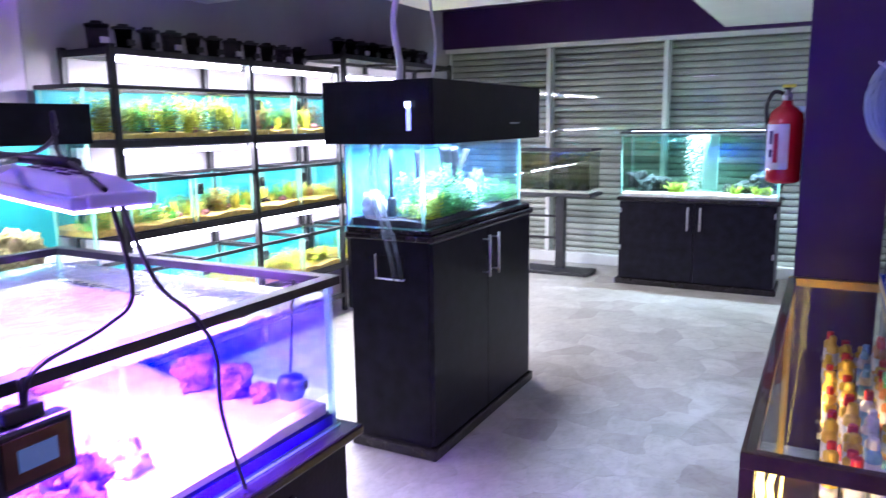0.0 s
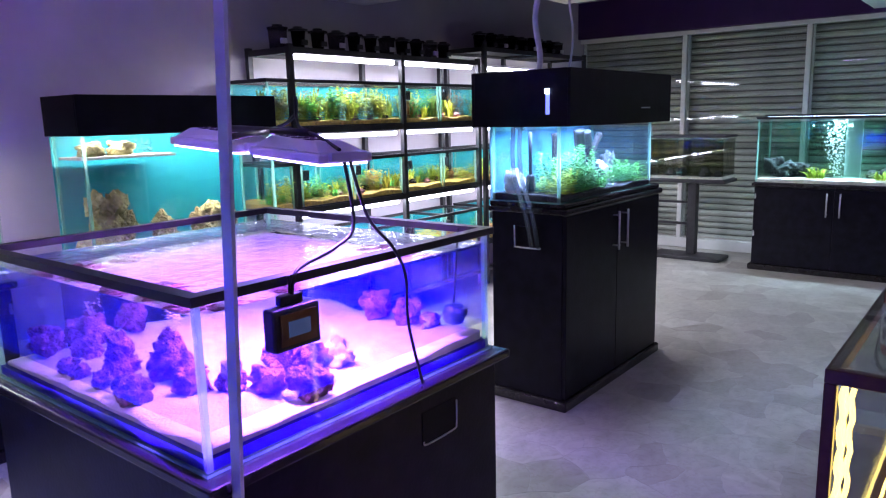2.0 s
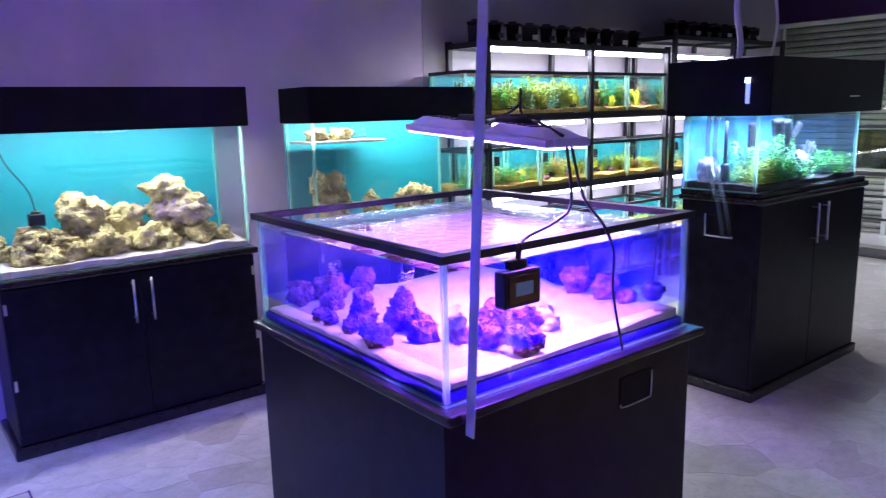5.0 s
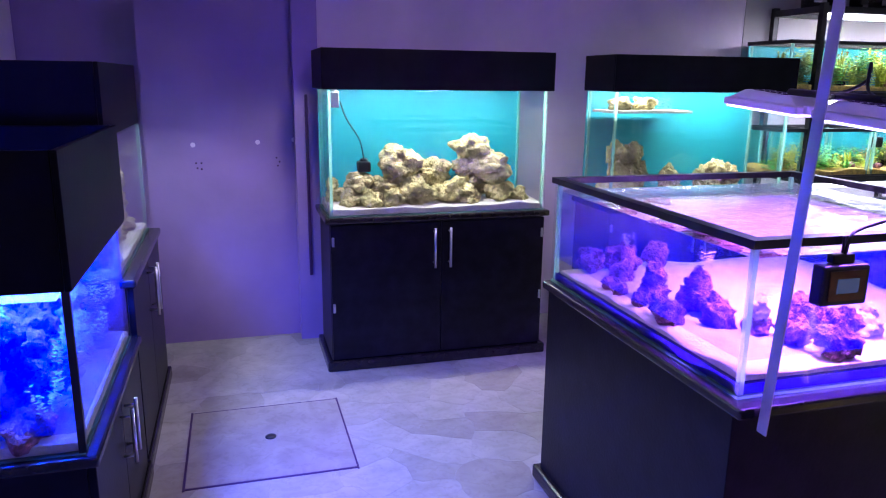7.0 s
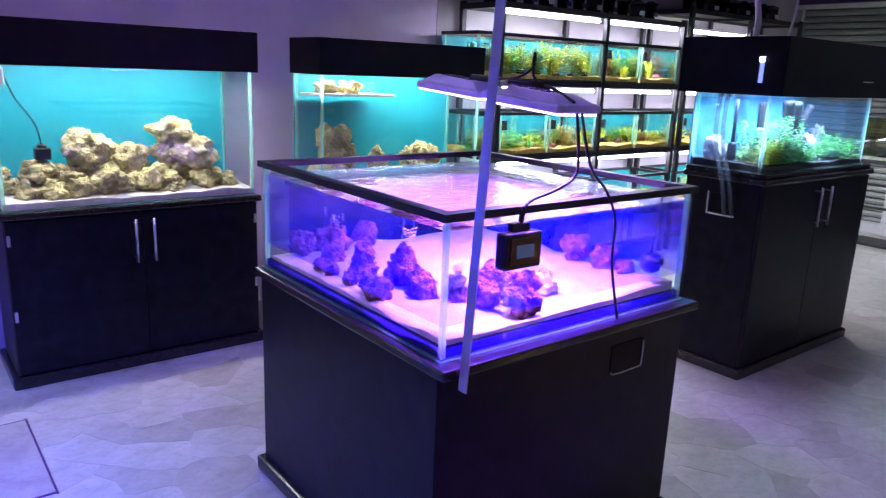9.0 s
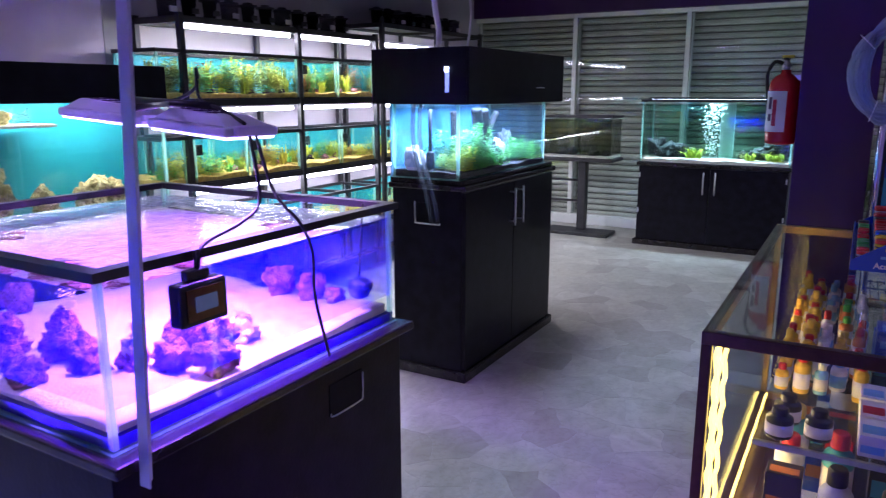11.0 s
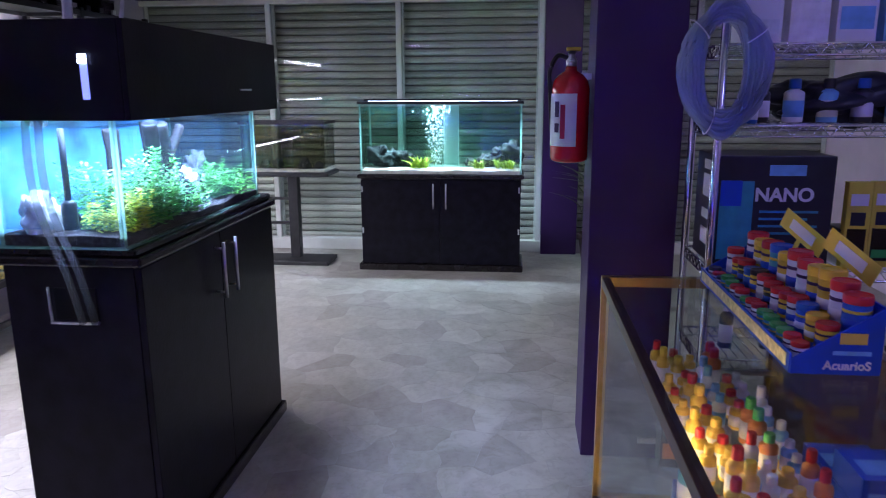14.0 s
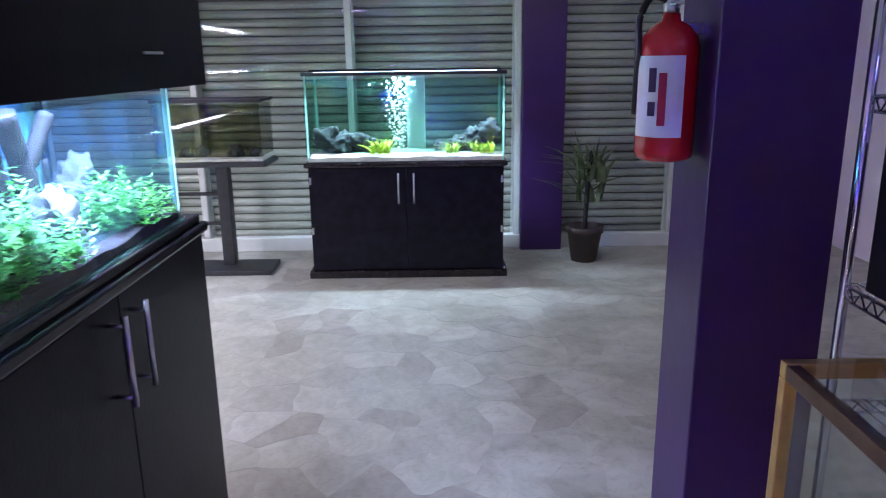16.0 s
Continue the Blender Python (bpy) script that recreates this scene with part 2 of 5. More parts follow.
M_GOLD = material("gold_anodised_frame", (0.62, 0.42, 0.13), 0.28, 0.85, vary=0.12, scale=30)
M_EXT = material("fire_red_enamel", (0.55, 0.008, 0.012), 0.25, vary=0.06, coat=0.4)
M_PAPER = material("white_label_paper", (0.78, 0.76, 0.78), 0.6, vary=0.06)
M_INK = material("dark_print", (0.06, 0.02, 0.10), 0.6)
M_REDINK = material("red_print", (0.5, 0.02, 0.08), 0.6)
M_BLUECARD = material("blue_printed_card", (0.02, 0.08, 0.5), 0.4, vary=0.08)
M_YELLOWCARD = material("yellow_printed_card", (0.75, 0.6, 0.05), 0.45, vary=0.15)
M_BOXBLACK = material("black_printed_carton", (0.02, 0.02, 0.03), 0.35, vary=0.3)
M_HOSE = clear("clear_vinyl_hose", (0.84, 0.87, 0.96), 0.12, (0.86, 0.9, 1.0), 0.45)
M_FILTER_HOSE = clear("dull_clear_hose", (0.62, 0.66, 0.70), 0.15, (0.5, 0.52, 0.55), 0.10)
M_TUB = clear("smoky_clear_plastic", (0.45, 0.42, 0.47), 0.2, (0.28, 0.25, 0.30), 0.35)
M_TERRACOTTA = material("dark_plastic_pot", (0.045, 0.03, 0.025), 0.55, vary=0.3)
M_CABLE = material("black_cable", (0.012, 0.012, 0.014), 0.5)
M_VIOLET_CABLE = material("white_flex_cable", (0.6, 0.58, 0.66), 0.45)
M_SCREEN = material("dim_controller_display", (0.05, 0.05, 0.08), 0.2, emit=(0.25, 0.45, 0.8), strength=0.1)
M_CONTENT = {n: material(n + "_plastic", c, 0.35, vary=0.15, scale=25) for n, c in dict(
    red=(0.55, 0.02, 0.02), yellow=(0.75, 0.50, 0.02), blue=(0.03, 0.12, 0.5), white=(0.75, 0.75, 0.78), orange=(0.6, 0.2, 0.02),
    green=(0.05, 0.4, 0.08), teal=(0.05, 0.3, 0.4), dark=(0.03, 0.03, 0.035), sky=(0.2, 0.45, 0.75)).items()}


# ---- mesh helpers ----
def box(bm, x0, y0, z0, x1, y1, z1, bevel=0.0):
    vs = [bm.verts.new((x, y, z)) for z in (z0, z1) for x, y in ((x0, y0), (x1, y0), (x1, y1), (x0, y1))]
    fs = [bm.faces.new([vs[i] for i in f]) for f in ((3, 2, 1, 0), (4, 5, 6, 7), (0, 1, 5, 4), (1, 2, 6, 5), (2, 3, 7, 6), (3, 0, 4, 7))]
    if bevel:
        bmesh.ops.bevel(bm, geom=list({e for f in fs for e in f.edges}), offset=bevel, segments=2, affect="EDGES", profile=0.5)
    return bm


def box_bm(*a, bevel=0.0):
    return box(bmesh.new(), *a, bevel=bevel)


def lathe(profile, n=20, at=(0, 0, 0)):
    bm = bmesh.new()
    rings = [[bm.verts.new((at[0] + r * math.cos(2 * math.pi * k / n), at[1] + r * math.sin(2 * math.pi * k / n), at[2] + z)) for k in range(n)] for r, z in profile]
    for a, b in zip(rings, rings[1:]):
        for k in range(n):
            bm.faces.new((a[k], a[(k + 1) % n], b[(k + 1) % n], b[k])).smooth = True
    bm.faces.new(rings[0][::-1])
    bm.faces.new(rings[-1])
    return bm


def tube(bm, pts, r, n=8, closed=False):
    pts = [Vector(p) for p in pts]
    rings = []
    for i, p in enumerate(pts):
        a, b = (pts[i - 1], pts[(i + 1) % len(pts)]) if closed else (pts[max(i - 1, 0)], pts[min(i + 1, len(pts) - 1)])
        d = (b - a).normalized()
        u = d.cross((0, 0, 1) if abs(d.z) < 0.95 else (1, 0, 0)).normalized()
        w = d.cross(u)
        rings.append([bm.verts.new(p + r * (u * math.cos(2 * math.pi * k / n) + w * math.sin(2 * math.pi * k / n))) for k in range(n)])
    pairs = list(zip(rings, rings[1:])) + ([(rings[-1], rings[0])] if closed else [])
    for a, b in pairs:
        for k in range(n):
            bm.faces.new((a[k], a[(k + 1) % n], b[(k + 1) % n], b[k])).smooth = True
    if not closed:
        bm.faces.new(rings[0][::-1])
        bm.faces.new(rings[-1])
    return bm


def spline(pts, n=8):
    """A smooth line through the points."""
    pts = [Vector(p) for p in pts]
    out = []
    for i in range(len(pts) - 1):
        p0, p1, p2, p3 = pts[max(i - 1, 0)], pts[i], pts[i + 1], pts[min(i + 2, len(pts) - 1)]
        for k in range(n):
            t = k / n
            out.append(0.5 * (2 * p1 + (p2 - p0) * t + (2 * p0 - 5 * p1 + 4 * p2 - p3) * t * t + (3 * p1 - p0 - 3 * p2 + p3) * t ** 3))
    return out + [pts[-1]]


def part(name, bm, mat, parent=None, label="", at=None):
    me = bpy.data.meshes.new(name)
    bmesh.ops.recalc_face_normals(bm, faces=bm.faces)
    bm.to_mesh(me)
    bm.free()
    me.materials.append(mat)
    ob = new(name, me)
    if parent:
        ob.parent = parent
    if at:
        ob.location = at
    return tagged(ob, label)


def thing(name, label, category, m=None, group="", kind=""):
    ob = new(name)
    if m:
        ob.matrix_world = m
    return tagged(ob, label, category, group, kind)


def solid(name, bm, mat, label, category, group="", kind="", m=None):
    ob = part(name, bm, mat)
    if m:
        ob.matrix_world = m
    return tagged(ob, label, category, group, kind)


def glassy(ob):
    ob.visible_shadow = False
    return ob


def writing(name, text, size, mat, parent, m, label=""):
    cu = bpy.data.curves.new(name, "FONT")
    cu.body, cu.size, cu.extrude, cu.align_x, cu.align_y = text, size, 0.0006, "CENTER", "CENTER"
    cu.offset = size * 0.03
    tmp = new(name + "_source", cu)
    me = bpy.data.meshes.new_from_object(tmp)
    bpy.data.objects.remove(tmp)
    me.materials.clear()
    me.materials.append(mat)
    ob = new(name, me)
    ob.parent = parent
    ob.matrix_local = m
    return tagged(ob, label)


# ---- the shell ----
X0, X1, Y0, Y1, Z1, ZLOW = -0.97, 4.7, 0.95, 9.46, 2.46, 2.13
floor = solid("floor", box_bm(-1.5, 0.7, -0.1, 5.0, 10.2, -0.0006), M_JOINT, "pale grey crazy-paved polished marble floor", "floor", kind="structure")
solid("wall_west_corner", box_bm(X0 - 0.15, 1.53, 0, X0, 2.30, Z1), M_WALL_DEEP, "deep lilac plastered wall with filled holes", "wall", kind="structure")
solid("wall_west", box_bm(X0 - 0.15, 2.30, 0, X0, 4.86, Z1), M_WALL, "lilac plastered wall with stains and patches", "wall", kind="structure")
solid("wall_west_rack", box_bm(X0 - 0.15, 4.86, 0, X0 + 0.004, 9.6, Z1), M_RACK_WALL, "lilac plastered wall behind the tank racks, darkened against the tubes", "wall", kind="structure")
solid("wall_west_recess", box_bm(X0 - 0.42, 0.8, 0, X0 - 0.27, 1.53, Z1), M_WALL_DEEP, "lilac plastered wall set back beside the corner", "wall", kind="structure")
solid("wall_south", box_bm(-1.4, 0.8, 0, X1, Y0, Z1), M_WALL, "lilac plastered wall behind the tanks", "wall", kind="structure")
solid("wall_east", box_bm(X1, 0.8, 0, X1 + 0.15, 9.6, Z1), M_WALL, "lilac plastered wall behind the shop counter", "wall", kind="structure")
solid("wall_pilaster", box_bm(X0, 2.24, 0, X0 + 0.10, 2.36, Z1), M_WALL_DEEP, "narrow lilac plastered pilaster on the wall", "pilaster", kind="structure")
solid("ceiling", box_bm(-1.5, 0.7, Z1, 5.0, 10.2, Z1 + 0.1), M_PURPLE, "dark purple painted upper ceiling", "ceiling", kind="structure")
bm = bmesh.new()
box(bm, -1.2, 0.8, ZLOW, X1, 6.1, ZLOW + 0.08)
box(bm, 0.06, 6.1, ZLOW, X1, 7.13, ZLOW + 0.08)
box(bm, 1.72, 7.13, ZLOW, X1, 9.30, ZLOW + 0.08)
solid("ceiling_dropped", bm, M_CEIL, "white dropped ceiling with a stepped edge", "ceiling", kind="structure")
solid("wall_north_soffit", box_bm(X0, 9.27, 2.1, X1, 9.47, Z1), M_PURPLE, "dark purple soffit over the shop windows", "soffit", kind="structure")
bm = bmesh.new()
for py, pz in ((1.75, 1.02), (2.06, 1.03), (2.24, 1.04)):
    tube(bm, [(X0 - 0.01, py, pz), (X0 + 0.004, py, pz)], 0.012, 12)
solid("wall_plugs", bm, M_WALL, "pale filler plugs in the lilac wall", "wall marks", kind="structure")
bm = bmesh.new()
for py, pz in ((1.76, 0.93), (1.765, 0.905), (1.785, 0.93), (1.785, 0.90), (2.15, 0.95), (2.165, 0.93), (2.155, 0.91)):
    tube(bm, [(X0 - 0.01, py, pz), (X0 + 0.003, py, pz)], 0.005, 8)
solid("screw_holes", bm, M_INK, "dark screw holes in the lilac wall", "wall marks", kind="structure")

# invented flush fixtures that house the added fill lights
for px, py, watts, colour in FILL_PANELS:
    cl = thing("ceiling_light", "unseen white square ceiling panel added as fill light", "ceiling light", pose(px, py, ZLOW - 0.012), "ceiling lights")
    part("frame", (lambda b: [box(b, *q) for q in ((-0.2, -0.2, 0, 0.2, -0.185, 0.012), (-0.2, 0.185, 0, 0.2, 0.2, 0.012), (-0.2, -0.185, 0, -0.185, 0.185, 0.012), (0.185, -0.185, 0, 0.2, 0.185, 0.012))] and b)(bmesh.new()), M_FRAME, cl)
    part("diffuser", box_bm(-0.184, -0.184, 0.003, 0.184, 0.184, 0.011), M_FILL_PANEL, cl, "softly lit diffuser of the added fill panel")

solid("conduit", box_bm(X0 + 0.098, 2.29, 0.35, X0 + 0.112, 2.305, 1.27, bevel=0.004), M_PURPLE, "dark purple cable conduit on the pilaster", "conduit", kind="structure")

# shop front: framed panes with a roller shutter outside
win = thing("window_shop_front", "white framed shop window with closed roller shutters behind", "window", kind="structure")
EDGES = [-0.97, 0.14, 1.235, 2.40, 3.52, 4.70]
for a, b in zip(EDGES, EDGES[1:]):
    glassy(part("pane", box_bm(a + 0.02, 9.352, 0.12, b - 0.02, 9.358, 2.06), M_PANE, win))
for e in EDGES[1:-1]:
    part("mullion", box_bm(e - 0.022, 9.33, 0.1, e + 0.022, 9.385, 2.07, bevel=0.004), M_FRAME, win)
part("top_rail", box_bm(X0, 9.325, 2.06, X1, 9.39, 2.10, bevel=0.004), M_FRAME, win)
part("bottom_rail", box_bm(X0, 9.32, 0.0, X1, 9.40, 0.10, bevel=0.006), M_FRAME, win)


def slat_mesh(length):
    bm = bmesh.new()
    prof = [(0.010, 0.0), (-0.004, 0.004), (-0.012, 0.014), (-0.014, 0.030), (-0.009, 0.048), (0.004, 0.056)]
    a = [bm.verts.new((0, y, z)) for y, z in prof]
    b = [bm.verts.new((length, y, z)) for y, z in prof]
    a2 = [bm.verts.new((0, y + 0.004, z)) for y, z in prof]
    b2 = [bm.verts.new((length, y + 0.004, z)) for y, z in prof]
    for k in range(len(prof) - 1):
        bm.faces.new((a[k], b[k], b[k + 1], a[k + 1]))
        bm.faces.new((a2[k + 1], b2[k + 1], b2[k], a2[k]))
    bmesh.ops.recalc_face_normals(bm, faces=bm.faces)
    me = bpy.data.meshes.new("slat")
    bm.to_mesh(me)
    bm.free()
    me.materials.append(M_SLAT)
    return me


for a, b in zip(EDGES, EDGES[1:]):
    sh = thing("roller_shutter", "closed grey metal roller shutter behind the shop glass", "shutter", pose(a, 9.44, 0.02), "roller shutters", "structure")
    me = slat_mesh(b - a - 0.01)
    for k in range(35):
        s = new("slat", me)
        s.parent = sh
        s.location = (0.005, random.uniform(-0.003, 0.003), 0.06 * k)
    # dark sheet added to give the shade in the gaps between slats
    part("gap_shade", box_bm(0, 0.02, 0, b - a, 0.03, 2.12), M_RACK, sh)
    for q in (0.004, b - a - 0.034):
        part("guide_rail", box_bm(q, -0.03, 0, q + 0.03, -0.018, 2.1), M_FRAME, sh)

# pillars
solid("pillar_shop", box_bm(2.472, 5.812, 0, 2.772, 6.07, ZLOW + 0.02, bevel=0.004), M_PURPLE, "glossy deep purple painted square pillar", "pillar", kind="structure")
solid("pillar_window", box_bm(2.425, 9.26, 0, 2.72, 9.325, 2.1, bevel=0.004), M_PURPLE, "dark purple pier between the shop windows", "pillar", kind="structure")

# access hatch in the floor
hatch = thing("floor_hatch", "square marble floor hatch with dark cracked joints", "hatch", pose(-0.10, 1.715, 0))
part("lid", box_bm(0.014, 0.014, -0.02, 0.586, 0.596, 0.004, bevel=0.002), M_FLOOR, hatch)
for nm, b in (("joint", (0, 0.006, 0.6, 0.014)), ("joint", (0, 0.596, 0.6, 0.603)), ("joint", (0.007, 0.014, 0.014, 0.596)), ("joint", (0.586, 0.014, 0.594, 0.596))):
    part(nm, box_bm(b[0], b[1], -0.02, b[2], b[3], 0.0025), M_INK, hatch)
part("lift_ring", lathe([(0.0, 0.0), (0.022, 0.0), (0.02, 0.006), (0.0, 0.006)], 12, (0.29, 0.31, 0.002)), M_PLASTIC, hatch)


# ---- kinds of things ----
def cabinet(w, d, h, m, label, doors=True, handle=0.19, handle_z=None, gap=0.075, hinges=True):
    """Aquarium cabinet: front on local -y, width along x, from 0."""
    c = thing("aquarium_cabinet", label, "cabinet", m)
    part("body", box_bm(0.012, 0.022, 0.05, w - 0.012, d - 0.01, h - 0.028, bevel=0.002), M_BLACK, c)
    part("plinth", box_bm(-0.012, -0.012, 0.0, w + 0.012, d, 0.05, bevel=0.008), M_BLACK_TRIM, c)
    part("top_board", box_bm(-0.010, -0.010, h - 0.028, w + 0.010, d, h, bevel=0.007), M_BLACK_TRIM, c)
    if doors:
        hz = handle_z or h - 0.06
        for s in (0, 1):
            x0, x1 = (0.014, w / 2 - 0.0015) if s == 0 else (w / 2 + 0.0015, w - 0.014)
            dr = part("door", box_bm(x0, 0.002, 0.056, x1, 0.0215, h - 0.034, bevel=0.002), M_BLACK, c)
            hx = w / 2 + (-gap / 2 if s == 0 else gap / 2)
            hb = bmesh.new()
            tube(hb, [(hx, -0.03, hz - handle), (hx, -0.03, hz)], 0.006, 10)
            for q in (hz - handle + 0.02, hz - 0.02):
                tube(hb, [(hx, 0.003, q), (hx, -0.03, q)], 0.004, 8)
            part("handle", hb, M_STEEL, dr, "brushed steel bar handle")
            if hinges:
                for q in (0.3 * h + 0.09, h - 0.11):
                    hx2 = x0 + 0.004 if s == 0 else x1 - 0.016
                    part("hinge", box_bm(hx2, -0.004, q - 0.022, hx2 + 0.012, 0.003, q + 0.022, bevel=0.002), M_STEEL, dr, "small steel hinge")
    return c


def aquarium(w, d, h, m, label, back=None, water=None, sand=None, sand_h=0.035, rim=False, seal=True, level=0.94, inset=0.001):
    t = thing("aquarium", label, "aquarium", m)
    g = 0.006
    part("base_pane", box_bm(0, 0, 0, w, d, g), M_PLASTIC if rim else M_SEAL, t)
    for n, b in (("front_pane", (0, 0, w, g)), ("side_pane", (0, g, g, d - g)), ("side_pane", (w - g, g, w, d - g)), ("rear_pane", (0, d - g, w, d))):
        glassy(part(n, box_bm(b[0], b[1], g, b[2], b[3], h), M_GLASS, t))
    if seal:
        for x, y in ((g, g), (w - g - 0.012, g), (g, d - g - 0.012), (w - g - 0.012, d - g - 0.012)):
            glassy(part("corner_seal", box_bm(x, y, g, x + 0.012, y + 0.012, h - 0.002), M_SEAL, t, "pale silicone corner seam"))
    if back:
        part("back_panel", box_bm(0.002, d + 0.001, 0.002, w - 0.002, d + 0.006, h), back, t, "painted back panel")
    if sand:
        bm = bmesh.new()
        nx, ny = max(8, int(w * 36)), max(5, int(d * 36))
        top = [[bm.verts.new((g + inset + (w - 2 * g - 2 * inset) * i / nx, g + inset + (d - 2 * g - 2 * inset) * j / ny,
                g + sand_h * (0.75 + 0.8 * noise.noise((i * 0.16 * 36 / 30 + w * 7, j * 0.16, h * 9)) * 0.5 + 0.25 * j / ny))) for j in range(ny + 1)] for i in range(nx + 1)]
        for i in range(nx):
            for j in range(ny):
                bm.faces.new((top[i][j], top[i + 1][j], top[i + 1][j + 1], top[i][j + 1])).smooth = True
        edge = [top[i][0] for i in range(nx + 1)] + [top[nx][j] for j in range(1, ny + 1)] + [top[i][ny] for i in range(nx - 1, -1, -1)] + [top[0][j] for j in range(ny - 1, 0, -1)]
        low = [bm.verts.new((v.co.x, v.co.y, g + 0.001)) for v in edge]
        for k in range(len(edge)):
            bm.faces.new((edge[k], edge[(k + 1) % len(edge)], low[(k + 1) % len(low)], low[k]))
        part("sand", bm, sand, t, "bed of sand")
    if water:
        glassy(part("water", box_bm(g + 0.003, g + 0.003, sand_h * 1.5 + g, w - g - 0.003, d - g - 0.003, h * level), water, t))
    if rim:
        bm = bmesh.new()
        r = 0.012
        for b in ((-r / 2, -r / 2, w + r / 2, r), (-r / 2, d - r, w + r / 2, d + r / 2), (-r / 2, r, r, d - r), (w - r, r, w + r / 2, d - r)):
            box(bm, b[0], b[1], h - 0.008, b[2], b[3], h + 0.012)
        part("top_rim", bm, M_PLASTIC, t, "black plastic rim")
    return t


def canopy(w, d, h, m, label, tube_mat=None, open_top=False):
    c = thing("aquarium_canopy", label, "canopy", m)
    t = 0.014
    part("front_board", box_bm(0, 0, 0, w, t, h, bevel=0.002), M_HOOD, c)
    part("rear_board", box_bm(0, d - t, 0, w, d, h, bevel=0.002), M_HOOD, c)
    part("side_board", box_bm(0, t + 0.001, 0, t, d - t - 0.001, h, bevel=0.002), M_HOOD, c)
    part("side_board", box_bm(w - t, t + 0.001, 0, w, d - t - 0.001, h, bevel=0.002), M_HOOD, c)
    if not open_top:
        part("lid", box_bm(t + 0.001, t + 0.001, h - t, w - t - 0.001, d - t - 0.001, h - 0.002), M_HOOD, c)
    if tube_mat:
        bm = bmesh.new()
        tube(bm, [(0.07, d * 0.5, 0.055), (w - 0.07, d * 0.5, 0.055)], 0.010, 10)
        part("lamp_tube", bm, tube_mat, c, "lit lamp tube")
    return c


def rock(size, seed, mat, m, label, category="rock", group="", pits=True, name="reef_rock", sub=4):
    bm = bmesh.new()
    bmesh.ops.create_icosphere(bm, subdivisions=sub, radius=1.0)
    off = Vector((seed * 3.17, seed * 1.3, seed * 7.7))
    for v in bm.verts:
        p = v.co.copy()
        r = 1 + 0.5 * noise.noise(p * 1.3 + off) + 0.34 * noise.noise(p * 2.9 + off)
        if pits:
            r += 0.16 * noise.noise(p * 6.0 + off) - 0.22 * max(0.0, noise.noise(p * 7.5 - off) - 0.12) - 0.07 * abs(noise.noise(p * 14 + off))
        v.co = Vector((p.x * size[0], p.y * size[1], p.z * size[2])) * r
    for f in bm.faces:
        f.smooth = True
    return solid(name, bm, mat, label, category, group, m=m)


def blades(bm, n, h, spread, width, curl, rng, base=(0, 0, 0)):
    for _ in range(n):
        a, lean = rng.uniform(0, 6.283), rng.uniform(0.1, curl)
        bx, by = base[0] + rng.uniform(-spread, spread) * 0.4, base[1] + rng.uniform(-spread, spread) * 0.4
        hh, wd = h * rng.uniform(0.5, 1.0), width * rng.uniform(0.7, 1.3)
        sx, sy = -math.sin(a), math.cos(a)
        last = None
        for k in range(5):
            t = k / 4
            reach = spread * lean * t * t
            c = Vector((bx + math.cos(a) * reach, by + math.sin(a) * reach, base[2] + hh * (t - 0.25 * lean * t * t)))
            ww = wd * (0.5 + 1.6 * t - 2.05 * t * t) if k < 4 else wd * 0.06
            pr = (bm.verts.new(c + Vector((sx, sy, 0.15)) * ww), bm.verts.new(c - Vector((sx, sy, -0.15)) * ww))
            if last:
                bm.faces.new((last[0], last[1], pr[1], pr[0])).smooth = True
            last = pr


def bushy(bm, n, h, spread, leaf, rng):
    """Stems with many small paired leaves."""
    for _ in range(n):
        x, y = rng.uniform(-spread, spread), rng.uniform(-spread, spread)
        hh = h * rng.uniform(0.45, 1.0)
        dx, dy = rng.uniform(-0.25, 0.25), rng.uniform(-0.25, 0.25)
        steps = max(4, int(hh / leaf * 1.3))
        for k in range(1, steps + 1):
            t = k / steps
            c = Vector((x + dx * hh * t, y + dy * hh * t, hh * t))
            for q in range(3):
                a = rng.uniform(0, 6.283)
                d = Vector((math.cos(a), math.sin(a), rng.uniform(-0.1, 0.6))) * leaf * rng.uniform(0.7, 1.3)
                s = Vector((-math.sin(a), math.cos(a), 0)) * leaf * 0.32
                bm.faces.new([bm.verts.new(v) for v in (c, c + d * 0.5 + s, c + d, c + d * 0.5 - s)])


def plant(style, h, spread, mat, at, label, seed=0, n=None, group="", leaf=0.012, width=0.006, name="aquarium_plant"):
    rng = random.Random(seed)
    bm = bmesh.new()
    if style == "bush":
        bushy(bm, n or 26, h, spread, leaf, rng)
    else:
        blades(bm, n or 22, h, spread, width, 1.3, rng)
    return solid(name, bm, mat, label, "plant", group, m=pose(*at))


# ---- west wall: two reef rock tanks ----
BLACK_CAB = "black lacquered aquarium cabinet with two steel bar handles"
WEST = lambda y, z=0.0, x=-0.392: pose(x, y, z, 0, 0, 90)
cabinet(1.07, 0.40, 0.735, WEST(2.33), BLACK_CAB)
aquarium(1.045, 0.36, 0.565, WEST(2.342, 0.7355, -0.405), "glass aquarium with teal back, reef rock and pale sand", M_TEAL, None, M_SAND, 0.035)
canopy(1.085, 0.40, 0.175, WEST(2.32, 1.301, -0.382), "matt black wooden aquarium canopy", M_TUBE)
cabinet(1.05, 0.40, 0.735, WEST(3.73), BLACK_CAB)
aquarium(1.03, 0.30, 0.565, WEST(3.738, 0.7355, -0.405), "glass aquarium with teal back and a glass ledge of rocks", M_TEAL, None, M_SAND, 0.035)
